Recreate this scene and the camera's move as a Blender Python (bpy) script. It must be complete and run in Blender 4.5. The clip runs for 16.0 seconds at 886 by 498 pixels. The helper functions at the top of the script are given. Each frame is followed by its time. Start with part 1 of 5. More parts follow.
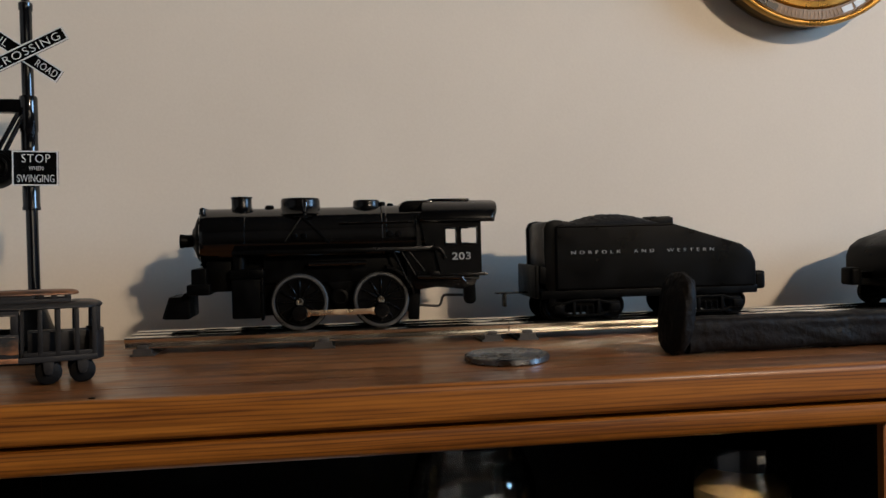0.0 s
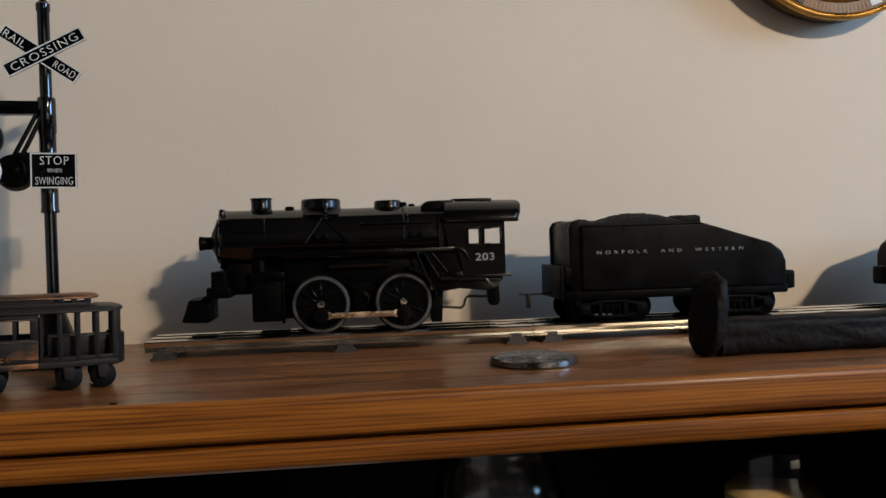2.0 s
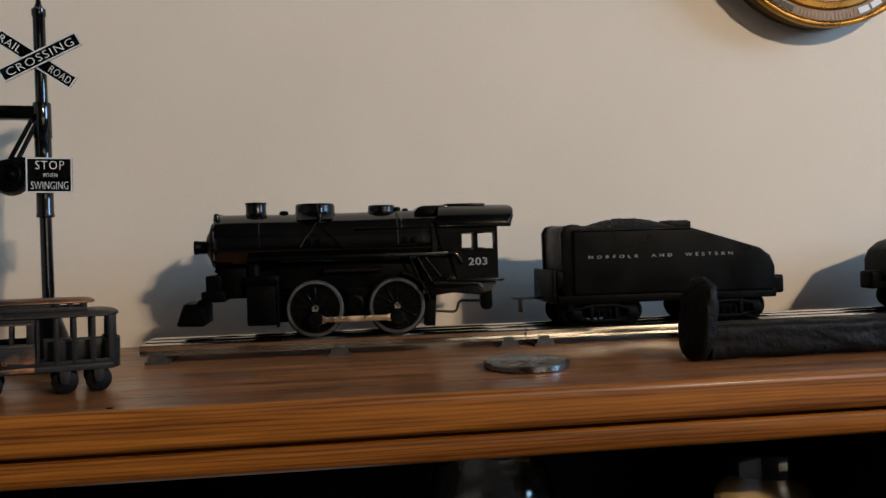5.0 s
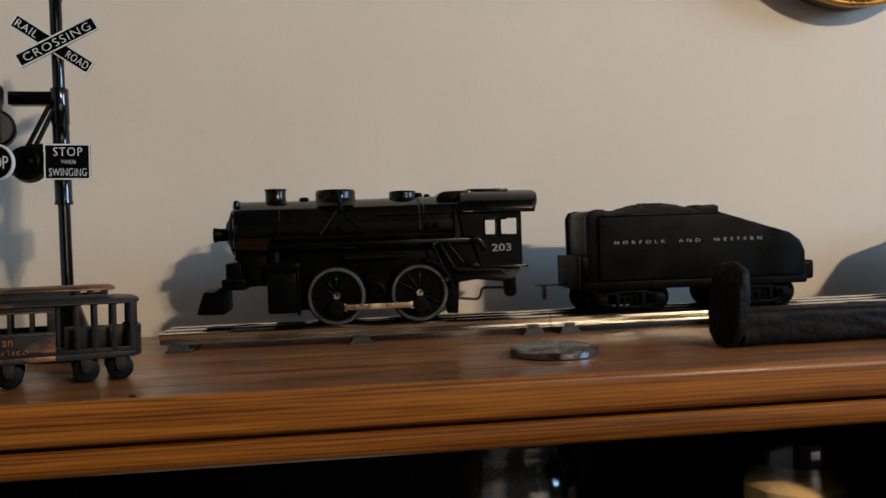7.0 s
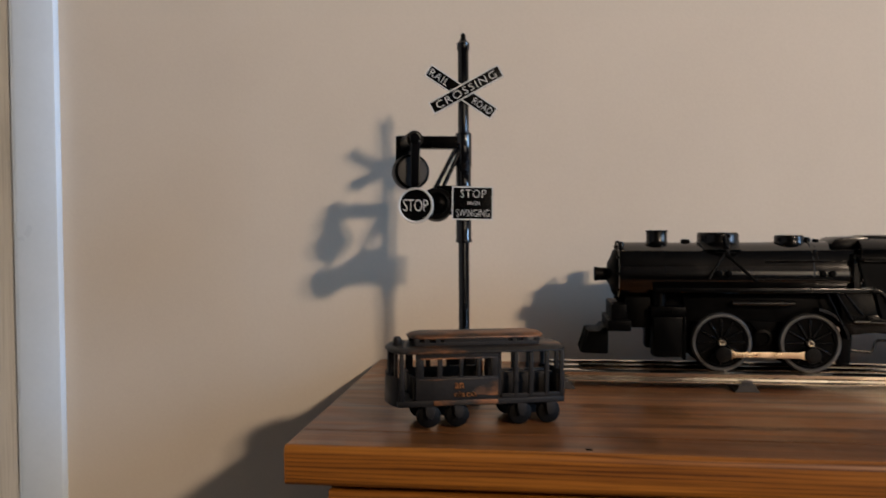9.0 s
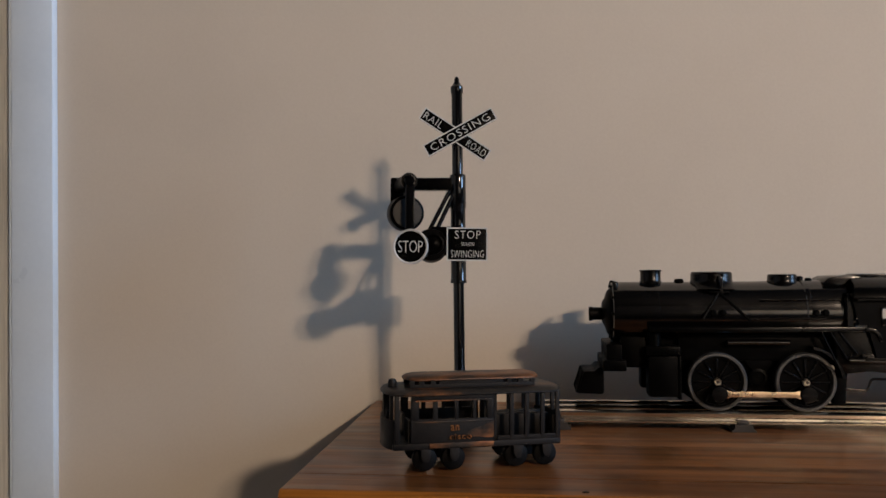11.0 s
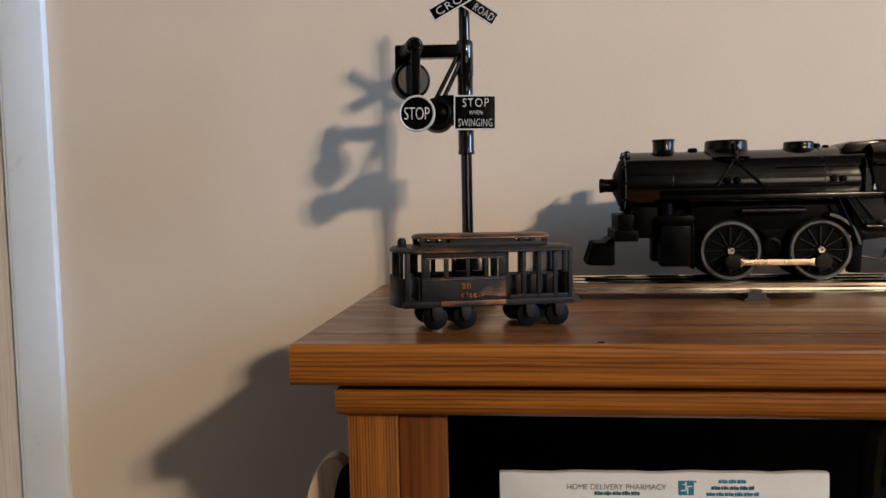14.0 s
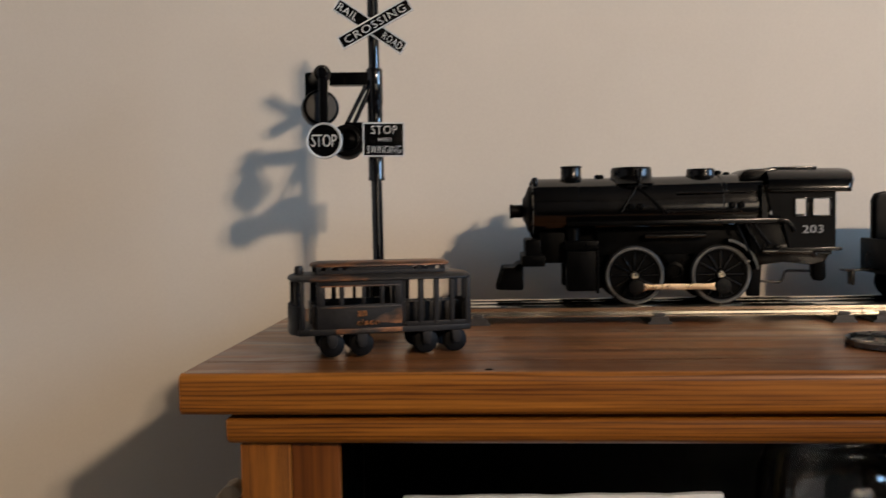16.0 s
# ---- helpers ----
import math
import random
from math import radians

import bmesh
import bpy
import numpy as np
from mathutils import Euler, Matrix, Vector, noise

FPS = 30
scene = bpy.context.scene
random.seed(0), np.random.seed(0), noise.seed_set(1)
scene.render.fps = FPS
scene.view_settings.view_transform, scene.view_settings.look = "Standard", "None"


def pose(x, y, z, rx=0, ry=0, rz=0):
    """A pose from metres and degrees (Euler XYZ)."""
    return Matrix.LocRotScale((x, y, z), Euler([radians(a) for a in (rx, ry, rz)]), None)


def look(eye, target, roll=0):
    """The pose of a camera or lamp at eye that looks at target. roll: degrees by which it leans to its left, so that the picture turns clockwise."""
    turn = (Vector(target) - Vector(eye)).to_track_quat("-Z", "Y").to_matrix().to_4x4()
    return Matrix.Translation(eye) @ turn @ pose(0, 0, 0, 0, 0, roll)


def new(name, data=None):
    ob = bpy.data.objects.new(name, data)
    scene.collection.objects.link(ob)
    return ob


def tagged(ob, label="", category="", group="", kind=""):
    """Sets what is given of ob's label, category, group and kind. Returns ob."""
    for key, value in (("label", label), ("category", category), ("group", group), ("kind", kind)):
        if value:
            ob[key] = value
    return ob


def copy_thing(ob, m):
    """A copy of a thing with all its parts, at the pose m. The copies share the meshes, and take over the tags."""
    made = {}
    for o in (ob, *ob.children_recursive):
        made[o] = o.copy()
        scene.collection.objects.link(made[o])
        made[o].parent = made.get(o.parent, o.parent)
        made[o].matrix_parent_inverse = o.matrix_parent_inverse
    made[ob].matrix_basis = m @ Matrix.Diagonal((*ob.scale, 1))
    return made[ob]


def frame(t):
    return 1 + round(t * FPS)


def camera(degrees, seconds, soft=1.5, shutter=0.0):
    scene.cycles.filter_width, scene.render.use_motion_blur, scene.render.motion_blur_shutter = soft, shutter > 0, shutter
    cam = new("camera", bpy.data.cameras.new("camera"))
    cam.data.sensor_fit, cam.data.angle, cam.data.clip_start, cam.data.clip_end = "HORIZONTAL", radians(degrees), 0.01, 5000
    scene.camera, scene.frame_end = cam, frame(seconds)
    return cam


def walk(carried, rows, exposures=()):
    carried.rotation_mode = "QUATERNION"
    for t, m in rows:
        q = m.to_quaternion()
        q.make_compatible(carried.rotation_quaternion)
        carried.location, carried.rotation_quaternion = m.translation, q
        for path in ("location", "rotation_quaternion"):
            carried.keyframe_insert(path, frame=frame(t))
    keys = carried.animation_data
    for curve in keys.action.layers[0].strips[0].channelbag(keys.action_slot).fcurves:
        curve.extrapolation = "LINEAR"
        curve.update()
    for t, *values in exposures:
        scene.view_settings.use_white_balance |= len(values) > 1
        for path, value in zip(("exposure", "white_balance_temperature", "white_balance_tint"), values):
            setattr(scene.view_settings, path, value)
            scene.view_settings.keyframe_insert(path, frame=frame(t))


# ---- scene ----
cam = camera(58.3, 16.0, soft=1.5, shutter=0.5)
# seconds, eye, yaw, pitch, roll
ROWS = [
    (0, 0.0018, 0.0219, 1.1647, -8.15, -0.90, 1.36),
    (0.5, -0.0005, 0.0256, 1.1638, -7.84, -0.94, 1.36),
    (1, -0.0015, 0.0284, 1.1644, -7.31, -0.68, 1.54),
    (1.5, -0.0038, 0.0303, 1.1637, -7.25, -0.67, 1.75),
    (2, -0.0033, 0.0315, 1.1640, -7.27, -0.73, 1.74),
    (2.5, -0.0020, 0.0267, 1.1698, -7.49, -0.62, 1.80),
    (3, 0.0014, 0.0232, 1.1680, -8.20, -1.00, 1.79),
    (3.5, 0.0025, 0.0211, 1.1679, -8.20, -0.78, 1.20),
    (4, 0.0005, 0.0239, 1.1667, -8.34, -0.58, 1.43),
    (6.5, -0.0088, 0.0324, 1.1661, -7.14, -0.96, 1.86),
    (7, -0.0105, 0.0365, 1.1630, -7.06, -1.24, 1.94),
    (7.1, -0.0137, 0.0368, 1.1638, -6.46, -1.36, 1.88),
    (7.2, -0.0178, 0.0369, 1.1650, -6.08, -1.00, 1.79),
    (7.3, -0.0229, 0.0369, 1.1667, -5.76, -0.98, 1.69),
    (7.4, -0.0288, 0.0368, 1.1685, -5.44, -1.08, 1.59),
    (7.5, -0.0355, 0.0367, 1.1702, -4.66, -0.92, 1.51),
    (7.6, -0.0436, 0.0367, 1.1719, -3.93, -0.85, 1.47),
    (7.7, -0.0531, 0.0366, 1.1738, -2.93, -0.58, 1.45),
    (7.8, -0.0631, 0.0365, 1.1757, -1.22, -0.58, 1.44),
    (7.9, -0.0728, 0.0361, 1.1776, 0.83, -0.98, 1.42),
    (8, -0.0811, 0.0353, 1.1793, 2.21, -1.32, 1.36),
    (8.1, -0.0881, 0.0337, 1.1808, 2.86, -1.21, 1.26),
    (8.2, -0.0944, 0.0313, 1.1821, 3.78, -1.03, 1.13),
    (8.3, -0.1000, 0.0288, 1.1834, 4.45, -1.34, 0.99),
    (8.4, -0.1050, 0.0268, 1.1847, 4.88, -1.40, 0.85),
    (8.5, -0.1093, 0.0259, 1.1864, 5.36, -1.40, 0.73),
    (9, -0.1211, 0.0334, 1.1977, 6.74, -2.03, 0.26),
    (9.2, -0.1232, 0.0304, 1.2032, 7.51, -1.64, 0.57),
    (10.5, -0.1218, 0.0312, 1.2025, 6.95, 0.75, 0.65),
    (11.3, -0.1198, 0.0327, 1.1961, 5.77, 0.55, 0.65),
    (11.5, -0.1198, 0.0365, 1.1925, 5.27, -0.44, 0.75),
    (12, -0.1217, 0.0424, 1.1718, 5.63, -3.30, 0.23),
    (12.5, -0.1275, 0.0463, 1.1644, 6.61, -4.35, 0.91),
    (13, -0.1318, 0.0449, 1.1612, 6.28, -4.29, 0.81),
    (13.5, -0.1290, 0.0419, 1.1642, 6.67, -4.09, 0.94),
    (14, -0.1275, 0.0411, 1.1639, 6.27, -4.12, 1.14),
    (14.5, -0.1285, 0.0407, 1.1628, 6.04, -3.52, 1.35),
    (15, -0.1225, 0.0390, 1.1663, 6.25, -3.35, 1.29),
    (15.5, -0.1183, 0.0393, 1.1664, 6.72, -3.51, 1.62),
    (15.6, -0.1148, 0.0395, 1.1668, 6.09, -3.58, 1.57),
    (15.7, -0.1102, 0.0396, 1.1673, 5.76, -3.58, 1.48),
    (15.8, -0.1050, 0.0399, 1.1679, 5.01, -3.45, 1.36),
    (15.9, -0.0996, 0.0401, 1.1685, 4.24, -3.22, 1.23),
    (16, -0.0945, 0.0403, 1.1691, 3.88, -3.04, 1.12),
]
EXPOSURES = [(0.0, -0.05, 6310, 9), (7.0, -0.05, 6350, 9), (8.5, 0.02, 6610, 13), (9.2, 0.0, 6640, 14), (11.3, -0.3, 6640, 15), (11.6, -0.28, 6640, 15), (12.0, -0.05, 6670, 15), (12.5, 0.25, 6670, 14), (15.5, 0.22, 6640, 14), (16.0, 0.15, 6590, 12)]
walk(cam, [(t, pose(x, y, z, 90 + pitch, roll, yaw)) for t, x, y, z, yaw, pitch, roll in ROWS], EXPOSURES)

# ---- light: a two-bulb room lamp, and one window with cool daylight ----
TOP = 1.10        # height of the cabinet top
WALL = 0.5856     # face of the wall behind it
EAST, WEST, SOUTH, CEIL = 2.3, -1.7, -2.7, 2.75

world = bpy.data.worlds.new("world")
world.use_nodes = True
scene.world = world
sky = world.node_tree.nodes.new("ShaderNodeTexSky")
sky.sky_type, sky.sun_disc = "NISHITA", False
sky.sun_elevation, sky.sun_rotation = radians(35), radians(200)
back = world.node_tree.nodes["Background"]
back.inputs["Strength"].default_value = 0.08
world.node_tree.links.new(sky.outputs[0], back.inputs[0])


def bulb(name, place, watts, colour, radius):
    data = bpy.data.lights.new(name, "POINT")
    data.energy, data.color, data.shadow_soft_size = watts, colour, radius
    ob = new(name, data)
    ob.location = place
    return ob


def window_light(name, m, width, height, watts, colour):
    data = bpy.data.lights.new(name, "AREA")
    data.shape, data.size, data.size_y = "RECTANGLE", width, height
    data.energy, data.color = watts, colour
    ob = new(name, data)
    ob.matrix_world = m
    return ob


bulb("lamp_bulb", (1.015, -1.180, 1.98), 72, (1.0, 0.79, 0.58), 0.032)
bulb("lamp_bulb", (1.085, -1.115, 1.98), 42, (1.0, 0.79, 0.58), 0.032)
window_light("window_daylight", look((EAST + 0.03, -0.37, 1.88), (0, -0.37, 1.88)), 0.84, 0.88, 54, (0.40, 0.66, 1.0))


# ---- materials ----
def nodes_of(name):
    m = bpy.data.materials.new(name)
    m.use_nodes = True
    nt = m.node_tree
    return m, nt, nt.nodes["Principled BSDF"]


def ramp(nt, fac, stops):
    r = nt.nodes.new("ShaderNodeValToRGB")
    while len(r.color_ramp.elements) < len(stops):
        r.color_ramp.elements.new(0.5)
    for e, (p, c) in zip(r.color_ramp.elements, stops):
        e.position, e.color = p, (*c, 1)
    nt.links.new(fac, r.inputs[0])
    return r.outputs[0]


def texture(nt, kind, scale, detail=3.0, stretch=(1, 1, 1), coords="Object", distortion=0.0, rough=0.55):
    tc = nt.nodes.new("ShaderNodeTexCoord")
    mp = nt.nodes.new("ShaderNodeMapping")
    mp.inputs["Scale"].default_value = stretch
    nt.links.new(tc.outputs[coords], mp.inputs[0])
    n = nt.nodes.new(kind)
    n.inputs["Scale"].default_value = scale
    if "Detail" in n.inputs:
        n.inputs["Detail"].default_value = detail
    if "Distortion" in n.inputs:
        n.inputs["Distortion"].default_value = distortion
    if "Roughness" in n.inputs:
        n.inputs["Roughness"].default_value = rough
    nt.links.new(mp.outputs[0], n.inputs["Vector"])
    return n.outputs[0]


def bump(nt, bsdf, height, strength, distance):
    b = nt.nodes.new("ShaderNodeBump")
    b.inputs["Strength"].default_value, b.inputs["Distance"].default_value = strength, distance
    nt.links.new(height, b.inputs["Height"])
    nt.links.new(b.outputs[0], bsdf.inputs["Normal"])


def mix(nt, a, b, fac):
    n = nt.nodes.new("ShaderNodeMix")
    n.data_type = "RGBA"
    nt.links.new(fac, n.inputs[0])
    nt.links.new(a, n.inputs[6])
    nt.links.new(b, n.inputs[7])
    return n.outputs[2]


def surface(name, dark, light, rough=0.5, metal=0.0, fine=400.0, coarse=40.0, relief=0.15, depth=0.0004, rough_var=0.15, coat=0.0, spec=0.5):
    """Two scales of colour variation, uneven gloss and fine relief."""
    m, nt, bsdf = nodes_of(name)
    big = texture(nt, "ShaderNodeTexNoise", coarse, 4)
    small = texture(nt, "ShaderNodeTexNoise", fine, 3)
    add = nt.nodes.new("ShaderNodeMath")
    add.operation = "MULTIPLY_ADD"
    add.inputs[1].default_value = 0.4
    nt.links.new(small, add.inputs[0])
    nt.links.new(big, add.inputs[2])
    nt.links.new(ramp(nt, add.outputs[0], [(0.45, dark), (0.95, light)]), bsdf.inputs["Base Color"])
    r = nt.nodes.new("ShaderNodeMapRange")
    r.inputs[1].default_value, r.inputs[2].default_value = 0.3, 0.7
    r.inputs[3].default_value, r.inputs[4].default_value = max(rough - rough_var, 0.03), min(rough + rough_var, 1)
    nt.links.new(big, r.inputs[0])
    nt.links.new(r.outputs[0], bsdf.inputs["Roughness"])
    bsdf.inputs["Metallic"].default_value = metal
    bsdf.inputs["Coat Weight"].default_value = coat
    bsdf.inputs["Coat Roughness"].default_value = 0.12
    bsdf.inputs["Specular IOR Level"].default_value = spec
    if relief:
        bump(nt, bsdf, small, relief, depth)
    return m


def wood(name, dark, mid, light, along, rough=0.35, coat=0.3, pitch=1.0, relief=0.12, spread=1.0, lines=0.0, blotch=0.0, polish=0.18):
    """Grain that runs along one axis: broad bands, thin pores and a slow drift."""
    m, nt, bsdf = nodes_of(name)
    squeeze = {"x": (0.026, 1, 1), "y": (1, 0.026, 1), "z": (1, 1, 0.026)}[along]
    band = texture(nt, "ShaderNodeTexNoise", 160 * pitch, 3, squeeze, distortion=0.6)
    pore = texture(nt, "ShaderNodeTexNoise", 900 * pitch, 2, squeeze)
    slow = texture(nt, "ShaderNodeTexNoise", 14, 3, squeeze)
    c1 = ramp(nt, band, [(0.5 - 0.16 * spread, dark), (0.5, mid), (0.5 + 0.14 * spread, light)])
    c2 = ramp(nt, pore, [(0.36, tuple(v * 0.45 for v in mid)), (0.52, light)])
    half = nt.nodes.new("ShaderNodeValue")
    half.outputs[0].default_value = 0.28
    col = mix(nt, c1, c2, half.outputs[0])
    if lines:
        wave = nt.nodes.new("ShaderNodeTexWave")
        wave.bands_direction = "Z" if along == "x" else "X"
        for key, value in (("Scale", lines), ("Distortion", 8.0 if along == "x" else 3.5), ("Detail", 2.5), ("Detail Scale", 0.75), ("Detail Roughness", 0.55)):
            wave.inputs[key].default_value = value
        tc = nt.nodes.new("ShaderNodeTexCoord")
        mp = nt.nodes.new("ShaderNodeMapping")
        mp.inputs["Scale"].default_value = (0.05, 1, 1) if along == "x" else (1, 1, 0.04)
        nt.links.new(tc.outputs["Object"], mp.inputs[0])
        nt.links.new(mp.outputs[0], wave.inputs["Vector"])
        ring = ramp(nt, wave.outputs["Fac"], [(0.04, (0.95, 0.95, 0.95)), (0.20, (0.55, 0.55, 0.55)), (0.52, (0, 0, 0))])
        fade = nt.nodes.new("ShaderNodeMix")
        fade.data_type, fade.blend_type = "RGBA", "MULTIPLY"
        fade.inputs[0].default_value = 1.0
        nt.links.new(ring, fade.inputs[6])
        nt.links.new(ramp(nt, band, [(0.36, (1.15, 1.15, 1.15)), (0.62, (0.28, 0.28, 0.28))]), fade.inputs[7])
        ring = fade.outputs[2]
        late = ramp(nt, pore, [(0.3, dark), (0.7, tuple(v * 0.5 for v in mid))])
        col = mix(nt, col, late, ring)
    shade = nt.nodes.new("ShaderNodeMix")
    shade.data_type, shade.blend_type = "RGBA", "MULTIPLY"
    shade.inputs[0].default_value = 0.5
    nt.links.new(col, shade.inputs[6])
    nt.links.new(ramp(nt, slow, [(0.35, (0.55, 0.5, 0.45)), (0.65, (1, 1, 1))]), shade.inputs[7])
    nt.links.new(shade.outputs[2], bsdf.inputs["Base Color"])
    bsdf.inputs["Roughness"].default_value = rough
    if blotch:
        stain = texture(nt, "ShaderNodeTexNoise", 34, 5, (0.6, 1, 1), distortion=0.8)
        tone = nt.nodes.new("ShaderNodeMix")
        tone.data_type, tone.blend_type = "RGBA", "MULTIPLY"
        tone.inputs[0].default_value = blotch
        nt.links.new(shade.outputs[2], tone.inputs[6])
        nt.links.new(ramp(nt, stain, [(0.32, (0.30, 0.29, 0.27)), (0.66, (1.12, 1.05, 0.97))]), tone.inputs[7])
        nt.links.new(tone.outputs[2], bsdf.inputs["Base Color"])
        uneven = nt.nodes.new("ShaderNodeMapRange")
        uneven.inputs[1].default_value, uneven.inputs[2].default_value = 0.38, 0.62
        uneven.inputs[3].default_value, uneven.inputs[4].default_value = rough - 0.08, rough + 0.12
        nt.links.new(stain, uneven.inputs[0])
        nt.links.new(uneven.outputs[0], bsdf.inputs["Roughness"])
    bsdf.inputs["Coat Weight"].default_value = coat
    bsdf.inputs["Coat Roughness"].default_value = polish
    bsdf.inputs["Specular IOR Level"].default_value = 0.3
    bump(nt, bsdf, pore, relief, 0.0003)
    return m


def worn(name, dark, light, bare, lo=0.48):
    """Dark patina rubbed through to bare metal in patches."""
    m, nt, bsdf = nodes_of(name)
    big = texture(nt, "ShaderNodeTexNoise", 55, 4, (0.5, 1, 1))
    small = texture(nt, "ShaderNodeTexNoise", 420, 3)
    patina = ramp(nt, small, [(0.35, dark), (0.65, light)])
    rub = ramp(nt, big, [(lo, (0, 0, 0)), (lo + 0.14, (1, 1, 1))])
    copper = ramp(nt, small, [(0.3, tuple(v * 0.55 for v in bare)), (0.7, bare)])
    nt.links.new(mix(nt, patina, copper, rub), bsdf.inputs["Base Color"])
    bsdf.inputs["Metallic"].default_value = 0.45
    bsdf.inputs["Roughness"].default_value = 0.45
    bump(nt, bsdf, small, 0.25, 0.0004)
    return m


def glass(name, tint, rough=0.02):
    m, nt, bsdf = nodes_of(name)
    bsdf.inputs["Base Color"].default_value = (*tint, 1)
    bsdf.inputs["Transmission Weight"].default_value = 1.0
    bsdf.inputs["Roughness"].default_value = rough
    bsdf.inputs["IOR"].default_value = 1.45
    return m


